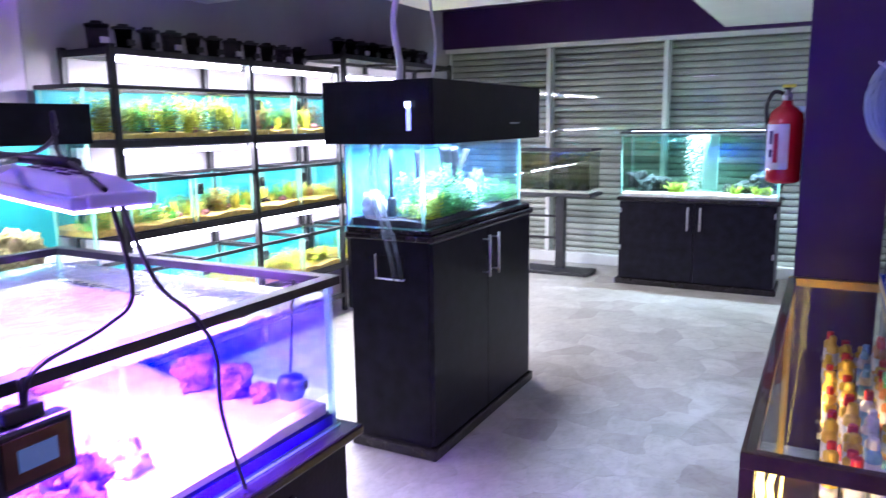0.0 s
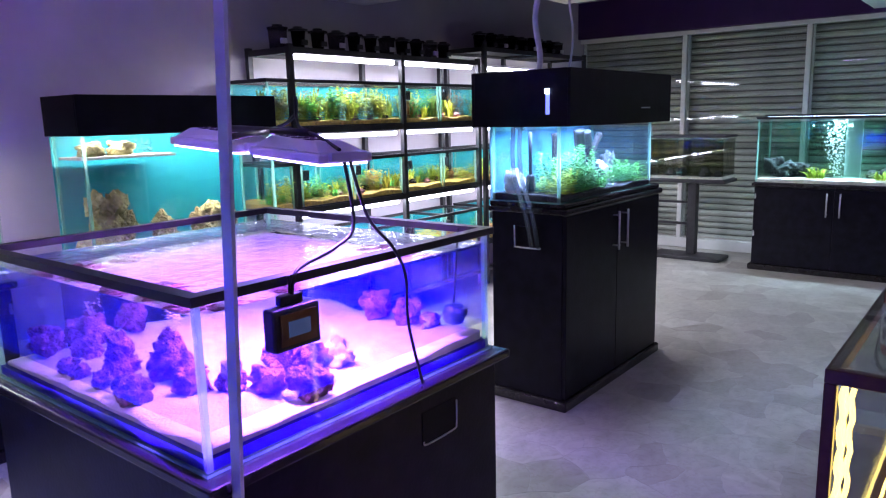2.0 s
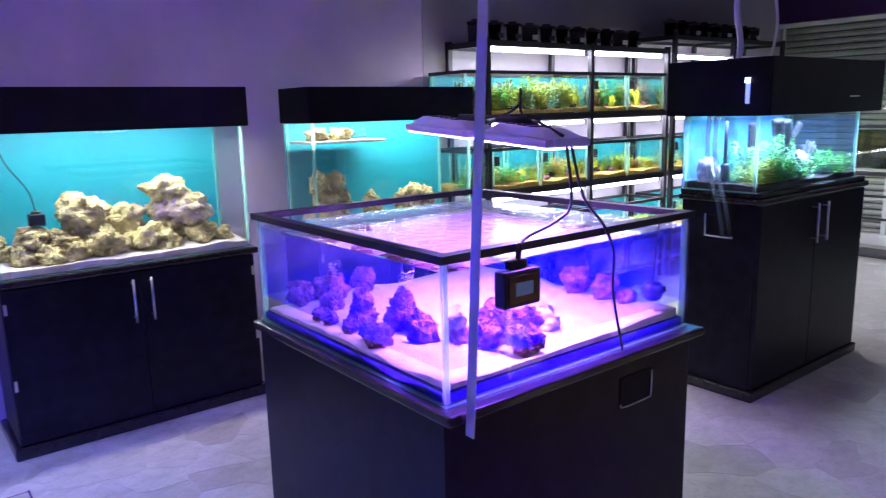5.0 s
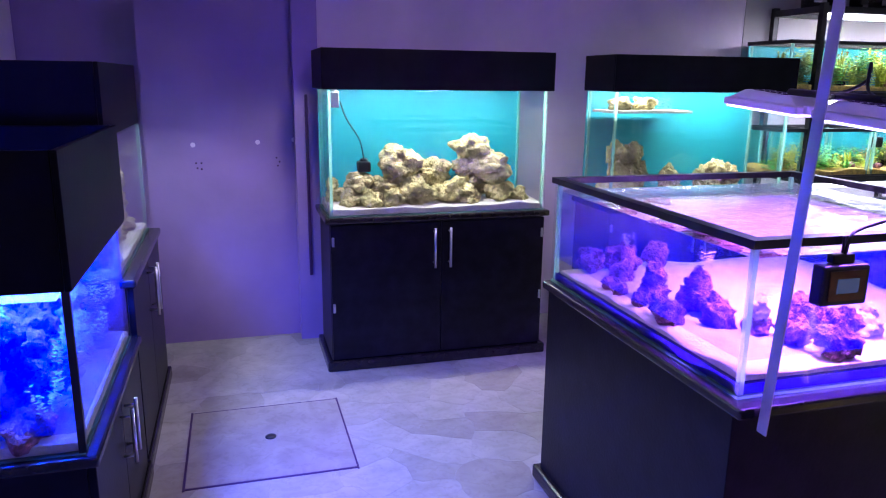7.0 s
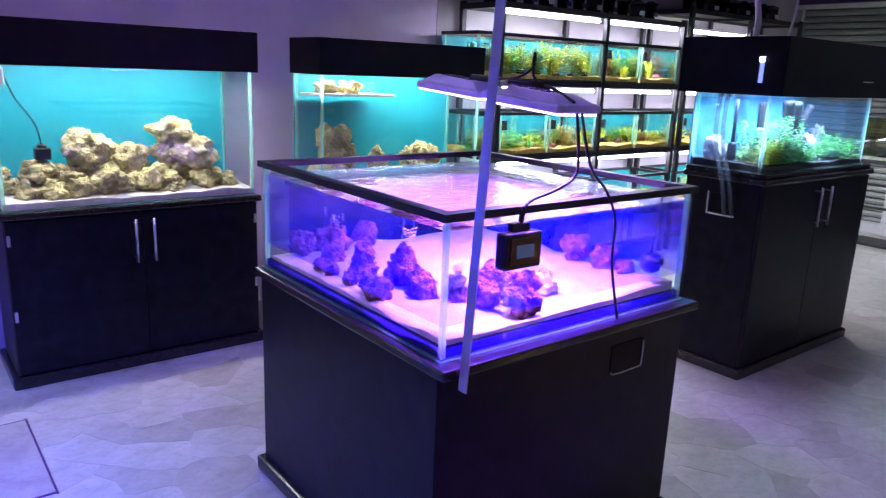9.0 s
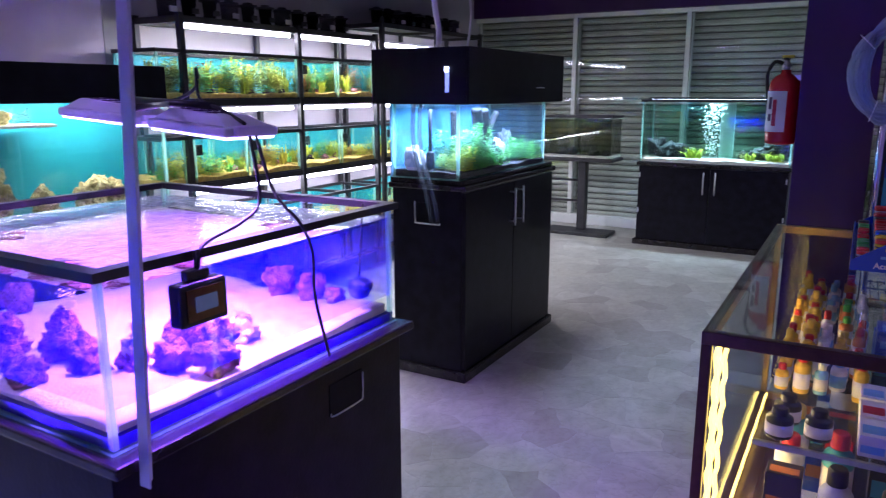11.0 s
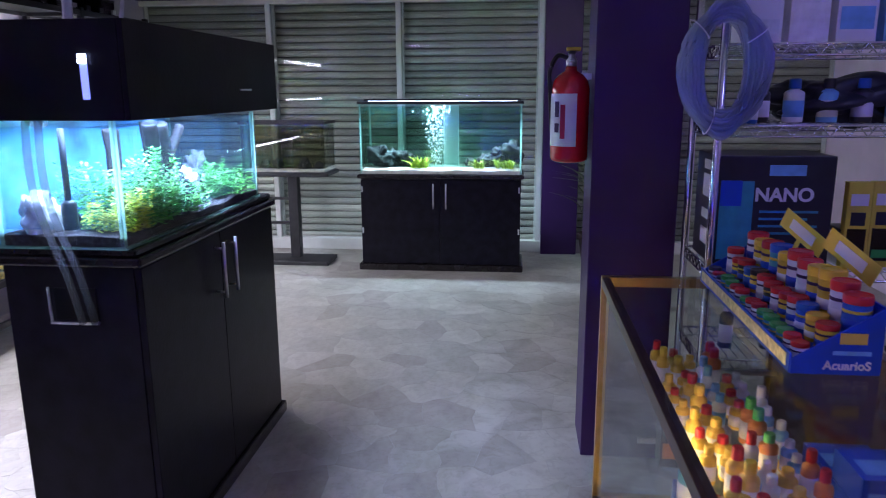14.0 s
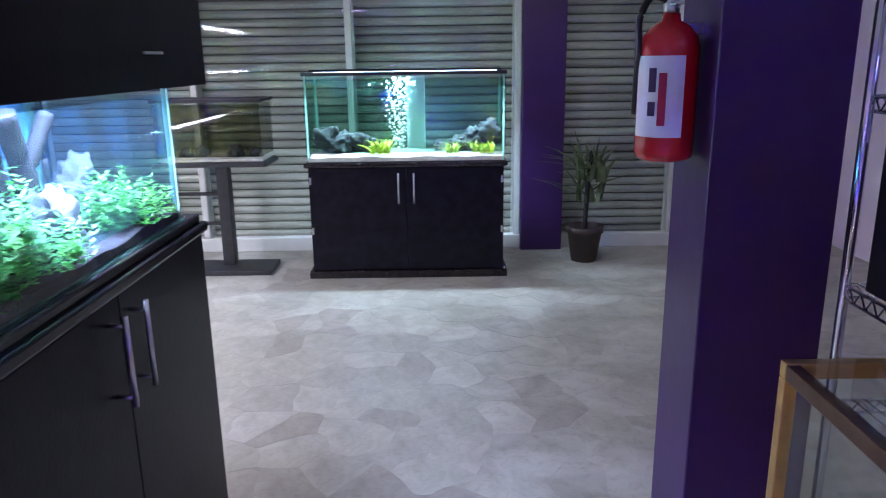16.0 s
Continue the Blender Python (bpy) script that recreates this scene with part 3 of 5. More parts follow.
canopy(1.05, 0.325, 0.175, WEST(3.72, 1.301, -0.382), "matt black wooden aquarium canopy", M_TUBE)
ROCK = "pale ochre porous reef rock resting on sand"
for k, (y, z, r, dx) in enumerate(((2.70, 0.96, 0.085, 0), (2.71, 0.86, 0.07, -0.03), (3.07, 1.02, 0.085, -0.02), (3.06, 0.92, 0.07, -0.04), (3.16, 0.92, 0.088, 0.03), (2.88, 0.90, 0.08, -0.06),
        (2.77, 0.82, 0.085, 0.06), (2.51, 0.86, 0.07, 0.0), (2.62, 0.84, 0.06, 0.02), (2.97, 0.82, 0.075, 0.06), (2.47, 0.79, 0.055, 0.05), (2.55, 0.785, 0.055, 0.08), (2.66, 0.80, 0.06, 0.08),
        (3.03, 0.79, 0.05, 0.09), (3.2, 0.81, 0.065, 0.06), (3.10, 0.83, 0.07, -0.03), (3.31, 0.785, 0.05, 0.02), (2.9, 0.80, 0.06, 0.0), (2.40, 0.80, 0.045, -0.05), (2.39, 0.86, 0.03, -0.06))):
    rock((r * 0.95, r * 1.05, r * 0.85), k, M_ROCK, pose(-0.59 + dx, y, z, 0, 0, 40 * k), ROCK, group="reef rocks in the aquarium")
for k, (y, z, r) in enumerate(((3.83, 0.80, 0.09), (3.87, 0.89, 0.085), (3.93, 0.98, 0.06), (3.83, 0.99, 0.055), (3.96, 0.87, 0.07), (4.16, 0.86, 0.055), (4.17, 0.80, 0.06), (4.36, 0.86, 0.055), (4.44, 0.89, 0.06), (4.52, 0.86, 0.06), (4.40, 0.80, 0.07), (4.52, 0.79, 0.06))):
    rock((r * 0.8, r, r), k + 40, M_ROCK, pose(-0.54, y, z, 0, 0, 33 * k), ROCK, group="reef rocks in the second aquarium")
ledge = solid("glass_ledge", box_bm(-0.66, 3.75, 1.195, -0.44, 4.20, 1.207), M_SAND, "sand-covered glass ledge inside the aquarium", "ledge")
for k, y in enumerate((3.84, 3.98)):
    rock((0.045, 0.06, 0.035), 60 + k, M_ROCK, pose(-0.54, y, 1.235), "small porous rock on the glass ledge")
plant("bush", 0.07, 0.03, M_DARKGREEN, (-0.56, 4.11, 1.207), "dark moss clump on the glass ledge", 4, 12)
# powerhead and its lead in the first tank
ph = thing("circulation_pump", "small black circulation pump on a lead", "pump", pose(-0.57, 2.53, 0.95))
part("body", box_bm(-0.03, -0.03, -0.03, 0.03, 0.03, 0.02, bevel=0.006), M_PLASTIC, ph)
part("grille", lathe([(0.0, 0), (0.018, 0), (0.018, 0.012), (0.0, 0.012)], 12, (0, 0, 0.02)), M_CONTENT["dark"], ph)
part("lead", tube(bmesh.new(), spline([(0, 0, 0.03), (0.01, -0.02, 0.12), (0, -0.08, 0.22), (0.02, -0.11, 0.3)]), 0.003, 6), M_CABLE, ph)
fx = thing("heater_clip", "white plastic clip at the tank's rear corner", "clip", pose(-0.5, 2.39, 1.25))
part("body", box_bm(-0.02, -0.018, -0.03, 0.02, 0.018, 0.04, bevel=0.005), M_PAPER, fx)
part("dial", lathe([(0.0, 0), (0.012, 0), (0.012, 0.012), (0.0, 0.012)], 12, (0, 0, 0.04)), M_PAPER, fx)

# ---- the shallow reef tank in the middle ----
lx0, lx1, ly0, ly1 = 0.72, 1.65, 2.92, 3.82
st = thing("tank_stand", "black board stand under the shallow reef tank", "stand")
part("body", box_bm(lx0 + 0.01, ly0 - 0.01, 0.05, lx1 + 0.005, ly1 + 0.01, 0.69, bevel=0.002), M_BLACK, st)
part("plinth", box_bm(lx0 - 0.02, ly0 - 0.03, 0, lx1 + 0.022, ly1 + 0.03, 0.05, bevel=0.01), M_BLACK_TRIM, st)
part("top_board", box_bm(lx0 - 0.01, ly0 - 0.026, 0.69, lx1 + 0.043, ly1 + 0.03, 0.715, bevel=0.006), M_BLACK_TRIM, st)
part("cable_opening", box_bm(lx1 + 0.003, 3.51, 0.55, lx1 + 0.0075, 3.645, 0.635, bevel=0.001), M_HOOD, st, "dark cut-out for cables")
part("opening_edge", tube(bmesh.new(), spline([(lx1 + 0.008, 3.512, 0.56), (lx1 + 0.008, 3.525, 0.549), (lx1 + 0.008, 3.63, 0.549), (lx1 + 0.008, 3.645, 0.56), (lx1 + 0.008, 3.647, 0.625)], 4), 0.0025, 6), M_STEEL, st, "bright edge along the cut-out")
reef = aquarium(lx1 - lx0, ly1 - ly0, 0.325, pose(lx0, ly0, 0.7155), "shallow square reef aquarium with black rim under violet light", None, None, M_SAND, 0.045, False, True, inset=0.016)
W_, D_ = lx1 - lx0, ly1 - ly0
# added strips; the blue lamp glow in the glass base is in their colour
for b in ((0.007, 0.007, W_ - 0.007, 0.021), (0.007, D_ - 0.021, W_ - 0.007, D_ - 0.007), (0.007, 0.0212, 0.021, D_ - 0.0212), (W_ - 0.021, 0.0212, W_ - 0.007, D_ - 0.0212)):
    glassy(part("base_glow_strip", box_bm(b[0], b[1], 0.0065, b[2], b[3], 0.030), M_BLUEGLOW, reef, "added deep blue strip for the lit glass edge round the base"))
part("top_rim", (lambda bm: [box(bm, *b) for b in ((-0.008, -0.008, 0.320, lx1 - lx0 + 0.008, 0.022, 0.338), (-0.008, ly1 - ly0 - 0.022, 0.320, lx1 - lx0 + 0.008, ly1 - ly0 + 0.008, 0.338),
    (-0.008, 0.022, 0.320, 0.022, ly1 - ly0 - 0.022, 0.338), (lx1 - lx0 - 0.022, 0.022, 0.320, lx1 - lx0 + 0.008, ly1 - ly0 - 0.022, 0.338))] and bm)(bmesh.new()), M_PLASTIC, reef, "black rim round the top")
wat = bmesh.new()
wv = [wat.verts.new(v) for v in ((0.01, 0.01, 0.08), (0.92, 0.01, 0.08), (0.92, 0.89, 0.08), (0.01, 0.89, 0.08), (0.01, 0.01, 0.298), (0.92, 0.01, 0.298), (0.92, 0.89, 0.298), (0.01, 0.89, 0.298))]
for f in ((0, 1, 5, 4), (1, 2, 6, 5), (2, 3, 7, 6), (3, 0, 4, 7)):
    wat.faces.new([wv[i] for i in f])
glassy(part("water", wat, M_WATER_REEF, reef, "clear blue-lit water"))
top = bmesh.new()
top.faces.new([top.verts.new(v) for v in ((0.0065, 0.0065, 0.2985), (0.9235, 0.0065, 0.2985), (0.9235, 0.8935, 0.2985), (0.0065, 0.8935, 0.2985))])
glassy(part("water_surface", top, M_SURFACE, reef, "rippled water surface"))
LIVE = "purple encrusted live rock resting on sand"
REEF_ROCKS = ((0.80, 3.02, 0.05, 0.02), (0.80, 3.13, 0.06, 0.02), (0.79, 3.26, 0.05, 0.03), (0.90, 3.08, 0.045, 0.0), (0.98, 2.99, 0.028, 0.0), (1.05, 2.985, 0.026, 0.0), (1.15, 2.985, 0.030, 0.0),
    (1.10, 3.06, 0.050, 0.0), (1.095, 3.06, 0.034, 0.065), (1.29, 2.99, 0.045, 0.0), (1.23, 3.00, 0.030, 0.01), (1.21, 3.12, 0.060, 0.0), (1.20, 3.13, 0.042, 0.06), (1.27, 3.13, 0.045, 0.0), (1.35, 3.09, 0.045, 0.0),
    (1.42, 3.14, 0.040, 0.0), (1.425, 3.14, 0.028, 0.05), (1.48, 3.20, 0.046, 0.0), (1.36, 3.33, 0.055, 0.0), (1.43, 3.31, 0.045, 0.02), (1.575, 3.24, 0.052, 0.0), (1.53, 3.28, 0.05, 0.03), (1.49, 3.40, 0.045, 0.0),
    (1.30, 3.74, 0.055, 0.03), (1.40, 3.76, 0.05, 0.02), (1.47, 3.77, 0.035, 0.0))
for k, (x, y, r, z) in enumerate(REEF_ROCKS):
    rock((r * 0.8, r * 0.76, r * 0.82), 80 + k, M_PALECORAL if k in (16, 22) else M_LIVEROCK, pose(x, y, 0.762 + z * 0.8 + r * 0.4, 0, 0, 57 * k), LIVE, group="live rocks in the reef tank")
for k, (x, y, z) in enumerate(((1.22, 3.13, 0.885), (1.43, 3.14, 0.85), (0.80, 3.15, 0.85), (1.53, 3.30, 0.87), (1.49, 3.40, 0.815))):
    plant("bush", 0.05, 0.018, M_PALECORAL, (x, y, z - 0.02), "branching pink coral on live rock", 20 + k, 9, "corals", 0.010, name="coral")
# reef lamps
for at, pitch, yaw in (((1.36, 3.276, 1.272), 2.5, -10), ((1.0, 3.30, 1.293), 3.5, -2)):
    lp = thing("reef_led_lamp", "white flat aquarium LED lamp glowing violet below", "lamp", pose(*at, 0, pitch, yaw), "reef lamps")
    part("housing", box_bm(0, 0, 0, 0.30, 0.13, 0.020, bevel=0.005), M_LAMP_BODY, lp)
    bm = bmesh.new()
    lo = [bm.verts.new(v) for v in ((0.012, 0.008, 0.0205), (0.285, 0.008, 0.0205), (0.285, 0.122, 0.0205), (0.012, 0.122, 0.0205))]
    up = [bm.verts.new(v) for v in ((0.05, 0.030, 0.045), (0.235, 0.030, 0.040), (0.235, 0.100, 0.040), (0.05, 0.100, 0.045))]
    bm.faces.new(lo[::-1]), bm.faces.new(up)
    for q in range(4):
        bm.faces.new((lo[q], lo[(q + 1) % 4], up[(q + 1) % 4], up[q]))
    bmesh.ops.bevel(bm, geom=bm.edges[:], offset=0.003, segments=2, affect="EDGES", profile=0.5)
    part("top_cover", bm, M_LAMP_BODY, lp, "sloped white cover with vents")
    part("diffuser", box_bm(0.008, 0.008, -0.005, 0.292, 0.122, -0.0005), M_LED_REEF, lp, "glowing violet LED diffuser")
    for q in range(3):
        for r_ in range(3):
            part("vent_slot", box_bm(0.07 + 0.05 * q, 0.0415 + 0.018 * r_, 0.0442 - 0.0014 * q, 0.105 + 0.05 * q, 0.048 + 0.018 * r_, 0.0462 - 0.0014 * q), M_INK, lp)
    part("end_cap", box_bm(0.297, 0.02, 0.003, 0.312, 0.11, 0.024, bevel=0.004), M_LAMP_BODY, lp)
pole = thing("lamp_pole", "bare aluminium angle pole screwed to the tank stand", "pole")
bm = bmesh.new()
a, b = Vector((1.697, 2.955, 0.668)), Vector((1.797, 2.955, ZLOW))
for q in ((0, 0, 0.026, 0.003), (0, 0.003, 0.003, 0.024)):
    vs = [bm.verts.new(c + Vector((dx, dy, 0))) for c in (a, b) for dx, dy in ((q[0], q[1] - 0.02), (q[2], q[1] - 0.02), (q[2], q[3] - 0.02), (q[0], q[3] - 0.02))]
    for f in ((3, 2, 1, 0), (4, 5, 6, 7), (0, 1, 5, 4), (1, 2, 6, 5), (2, 3, 7, 6), (3, 0, 4, 7)):
        bm.faces.new([vs[i] for i in f])
part("angle_bar", bm, M_ALU, pole)
bm = bmesh.new()
tube(bm, [(1.735, 2.95, 1.322), (1.35, 3.345, 1.322)], 0.006, 8)
tube(bm, [(1.19, 3.36, 1.330), (1.52, 3.335, 1.318)], 0.009, 8)
part("lamp_arm", bm, M_PLASTIC, pole, "black bracket arm carrying the lamps")
ca = solid("lamp_cable", tube(bmesh.new(), spline([(1.668, 3.275, 1.28), (1.655, 3.31, 1.13), (1.652, 3.26, 1.088), (1.66, 3.16, 1.066), (1.674, 3.125, 1.05), (1.668, 3.12, 1.0)]), 0.004, 6), M_CABLE, "black lamp cable drooping onto the tank rim", "cable")
solid("lamp_cable", tube(bmesh.new(), spline([(1.22, 3.36, 1.335), (1.33, 3.38, 1.33), (1.42, 3.37, 1.36), (1.435, 3.36, 1.40), (1.44, 3.36, 1.335), (1.56, 3.31, 1.312), (1.655, 3.28, 1.285)]), 0.004, 6), M_CABLE, "black cable looped over the reef lamps", "cable")
solid("pump_lead", tube(bmesh.new(), spline([(1.668, 3.29, 1.28), (1.658, 3.35, 1.14), (1.664, 3.42, 1.062), (1.672, 3.45, 0.99), (1.666, 3.46, 0.88), (1.670, 3.50, 0.72)]), 0.004, 6), M_CABLE, "black lead hanging down the tank glass", "cable")
ctrl = thing("lamp_controller", "black box controller with small display hung on the glass", "controller", pose(1.653, 3.06, 0.915))
part("case", box_bm(0, 0, 0, 0.035, 0.115, 0.085, bevel=0.006), M_PLASTIC, ctrl)
part("bezel", box_bm(0.035, 0.014, 0.012, 0.038, 0.102, 0.074), M_BROWN, ctrl, "shiny patterned bezel")
part("display", box_bm(0.038, 0.032, 0.028, 0.0395, 0.085, 0.058), M_SCREEN, ctrl, "dim display")
part("clip", box_bm(0.004, 0.03, 0.085, 0.022, 0.085, 0.105, bevel=0.003), M_PLASTIC, ctrl)
part("hanger", tube(bmesh.new(), [(0.012, 0.06, 0.104), (0.012, 0.06, 0.14)], 0.003, 6), M_CABLE, ctrl)
pump = thing("wave_pump", "round black wave pump on the inner glass", "pump", pose(1.60, 3.72, 0.83))
part("cage", lathe([(0.010, -0.03), (0.026, -0.022), (0.032, 0.0), (0.026, 0.022), (0.010, 0.03)], 16), M_PLASTIC, pump)
part("magnet", lathe([(0.02, 0), (0.02, 0.02)], 12, (0.02, 0.0, 0.0)), M_PLASTIC, pump)
part("lead", tube(bmesh.new(), [(0, 0, 0.03), (0.012, 0.01, 0.23)], 0.003, 6), M_CABLE, pump)

# ---- planted tank on the tall cabinet ----
TALL = "tall black lacquered aquarium cabinet with paired steel handles"
CM = lambda y, z=0.0, x=1.222: pose(x, y, z, 0, 0, 90)
cc = cabinet(1.07, 0.405, 0.935, CM(5.02), TALL, handle=0.19, handle_z=0.875, gap=0.10, hinges=False)
part("step_moulding", box_bm(-0.002, 0.004, 0.935, 1.062, 0.40, 0.958, bevel=0.006), M_BLACK_TRIM, cc)
bm = bmesh.new()
tube(bm, spline([(-0.003, 0.13, 0.755), (-0.004, 0.135, 0.75), (-0.004, 0.25, 0.75), (-0.004, 0.26, 0.76), (-0.004, 0.262, 0.85)], 4), 0.004, 6)
part("cutout_edge", bm, M_STEEL, cc, "bright edge of a cable cut-out")
part("cable_opening", box_bm(0.0085, 0.135, 0.755, 0.0115, 0.255, 0.845, bevel=0.001), M_HOOD, cc, "dark cable cut-out")
aquarium(1.0, 0.36, 0.335, CM(5.0, 0.9585, 1.205), "brightly lit planted glass aquarium with dark gravel", M_BLUEPRINT, M_WATER_COOL, M_DARKSAND, 0.03)
can = canopy(1.10, 0.50, 0.24, CM(4.95, 1.294, 1.278), "large matt black wooden canopy over the planted tank", M_LED_WHITE)
part("pull", box_bm(0.72, -0.006, 0.07, 0.82, 0.0, 0.076, bevel=0.002), M_STEEL, can, "slim steel finger pull")
led = thing("status_light", "small blue-white status light bar on the canopy", "light", pose(1.165, 4.949, 1.345))
part("bar", box_bm(0, -0.006, 0, 0.018, -0.0005, 0.10, bevel=0.002), material("status_bar", (0.4, 0.5, 0.9), emit=(0.35, 0.45, 1.0), strength=0.9), led)
part("head", box_bm(-0.002, -0.009, 0.085, 0.020, -0.0065, 0.107, bevel=0.001), M_LED_WHITE, led, "bright white lamp head")
for k, (y, x, h, sp, mt, n) in enumerate(((5.28, 1.08, 0.16, 0.09, M_GREEN, 40), (5.14, 1.10, 0.09, 0.06, M_LIME, 26), (5.40, 1.06, 0.12, 0.07, M_GREEN, 26), (5.20, 0.98, 0.19, 0.07, M_GREEN, 26),
        (5.10, 1.16, 0.12, 0.05, M_LIME, 30), (5.20, 1.15, 0.17, 0.06, M_GREEN, 36), (5.32, 1.13, 0.21, 0.06, M_GREEN, 38), (5.44, 1.15, 0.10, 0.06, M_GREEN, 34), (5.84, 1.15, 0.11, 0.07, M_GREEN, 34),
        (5.78, 1.10, 0.10, 0.07, M_GREEN, 24), (5.90, 1.06, 0.13, 0.05, M_GREEN, 18), (5.68, 1.02, 0.12, 0.05, M_GREEN, 16))):
    plant("bush", h, sp, mt, (x, y, 0.985), "bushy fresh green stem plant in the planted tank", 50 + k, int(n * 1.6), "stem plants", 0.015)
for k, (y, x, lean, h) in enumerate(((5.33, 0.98, 4, 0.27), (5.52, 1.04, -6, 0.28), (5.60, 0.94, 9, 0.28), (5.69, 1.0, -10, 0.27), (5.83, 0.95, 14, 0.25), (5.45, 0.92, 5, 0.26))):
    bm = bmesh.new()
    rng = random.Random(k)
    tube(bm, spline([(0, 0, 0), (rng.uniform(-0.02, 0.02), rng.uniform(-0.03, 0.03), h * 0.5), (0, math.tan(radians(lean)) * h, h)], 6), 0.018 + 0.006 * (k % 2), 8)
    solid("driftwood", bm, M_WOOD, "dark upright driftwood branch in the planted tank", "driftwood", "driftwood branches", m=pose(x, y, 0.985))
for k, (y, x, r, mt) in enumerate(((5.06, 0.93, 0.06, M_PALECORAL), (5.08, 0.92, 0.045, M_PALECORAL), (5.12, 0.98, 0.03, M_DARKROCK), (5.55, 1.10, 0.055, M_DARKROCK), (5.62, 1.08, 0.06, M_PALECORAL), (5.93, 0.98, 0.07, M_DARKROCK), (5.74, 0.93, 0.06, M_DARKROCK))):
    rock((r * 0.8, r * 0.7, r * 1.2), 120 + k, mt, pose(x, y, 0.99 + r * 0.7), "craggy rock among water plants", group="rocks in the planted tank")
for q in (0, 0.035):
    bm = tube(bmesh.new(), spline([(0.97 + q, 5.02, 1.285), (0.985 + q, 4.975, 1.29), (0.99 + q, 4.968, 1.1), (1.05 + q, 4.97, 0.9), (1.07 + q, 4.985, 0.76)], 8), 0.010, 10)
    solid("filter_hose", bm, M_FILTER_HOSE, "clear filter hose bent over the tank edge", "hose", "filter hoses")
fl = thing("filter_intake", "black filter intake pipe inside the planted tank", "filter", pose(1.02, 5.06, 1.0))
part("pipe", tube(bmesh.new(), [(0, 0, 0.05), (0, 0, 0.27)], 0.009, 8), M_PLASTIC, fl)
part("strainer", lathe([(0.012, 0), (0.02, 0.01), (0.02, 0.07), (0.012, 0.08)], 12), M_PLASTIC, fl)
solid("supply_cable", tube(bmesh.new(), spline([(0.93, 5.28, 1.53), (0.94, 5.28, 1.62), (0.92, 5.27, 1.8), (0.96, 5.28, 2.0), (0.93, 5.28, ZLOW)]), 0.014, 8), M_VIOLET_CABLE, "thick pale cable dropping from the ceiling", "cable")
solid("supply_cable", tube(bmesh.new(), spline([(1.05, 5.35, 1.53), (1.07, 5.36, 1.7), (1.05, 5.35, 1.9), (1.06, 5.35, ZLOW)]), 0.006, 8), M_VIOLET_CABLE, "thin pale cable dropping from the ceiling", "cable")

# ---- bubble tank at the window ----
cabinet(1.235, 0.42, 0.738, pose(1.025, 8.615, 0), BLACK_CAB, handle_z=0.675, gap=0.095)
aquarium(1.22, 0.40, 0.53, pose(1.035, 8.615, 0.7385), "glass aquarium with air bubble column and green plants", None, M_WATER, M_SAND, 0.035, True, True)
lt = thing("aquarium_light_bar", "slim black light bar along the tank top", "light", pose(1.05, 8.76, 1.281))
part("housing", box_bm(0, 0, 0.0, 1.19, 0.09, 0.014, bevel=0.004), M_PLASTIC, lt)
part("tube", box_bm(0.03, 0.02, -0.008, 1.16, 0.07, -0.001), M_LED_WHITE, lt, "lit white lamp")
rng = random.Random(3)
bm = bmesh.new()
for k in range(420):
    z = rng.random() ** 0.8
    bmesh.ops.create_icosphere(bm, subdivisions=1, radius=rng.uniform(0.003, 0.008), matrix=Matrix.Translation((rng.gauss(0, 0.028 + 0.025 * z), rng.gauss(0, 0.03), 0.46 * z)))
solid("air_bubbles", bm, material("air_bubble", (0.9, 0.95, 0.95), 0.08, vary=0.02), "column of rising white air bubbles", "bubbles", kind="stuff", m=pose(1.60, 8.83, 0.785))
bm = bmesh.new()
box(bm, -0.06, 0, 0, 0.06, 0.012, 0.47, bevel=0.004)
solid("bubble_baffle", bm, M_BAFFLE, "pale clear baffle behind the bubbles", "baffle", m=pose(1.70, 8.95, 0.776))
for k, (x, z, r) in enumerate(((1.15, 0.86, 0.09), (1.24, 0.83, 0.08), (1.33, 0.84, 0.075), (1.40, 0.81, 0.06), (1.18, 0.80, 0.06), (1.98, 0.83, 0.06), (2.07, 0.86, 0.07), (2.17, 0.89, 0.085), (1.86, 0.80, 0.045))):
    rock((r * 1.1, r * 0.9, r * 0.9), 150 + k, M_DARKROCK, pose(x, 8.86, z, 0, 0, 71 * k), "dark grey craggy aquarium rock", group="rocks in the bubble tank")
for k, (x, h) in enumerate(((1.50, 0.12), (1.46, 0.09), (1.93, 0.08), (2.10, 0.09), (2.15, 0.08))):
    plant("blade", h, 0.09, M_LIME, (x, 8.72, 0.78), "bright lime-green bladed aquarium plant", 200 + k, 34, "plants in the bubble tank", width=0.009)

# ---- small tank on a pedestal ----
tb = thing("pedestal_table", "black steel pedestal table with flat foot", "table")
part("tabletop", box_bm(0.02, 8.76, 0.70, 0.75, 9.12, 0.728, bevel=0.004), M_RACK, tb)
part("column", box_bm(0.39, 8.86, 0.03, 0.47, 8.94, 0.70, bevel=0.004), M_RACK, tb)
part("foot", box_bm(0.1, 8.70, 0.0, 0.74, 9.0, 0.03, bevel=0.004), M_RACK, tb)
for z in (0.30, 0.50):
    part("cross_bar", box_bm(0.1, 8.88, z, 0.39, 8.91, z + 0.02), M_RACK, tb)
aquarium(0.68, 0.34, 0.385, pose(0.05, 8.77, 0.7285), "small unlit glass aquarium with black rim", None, M_WATER_STALE, M_SAND, 0.02, True, False)
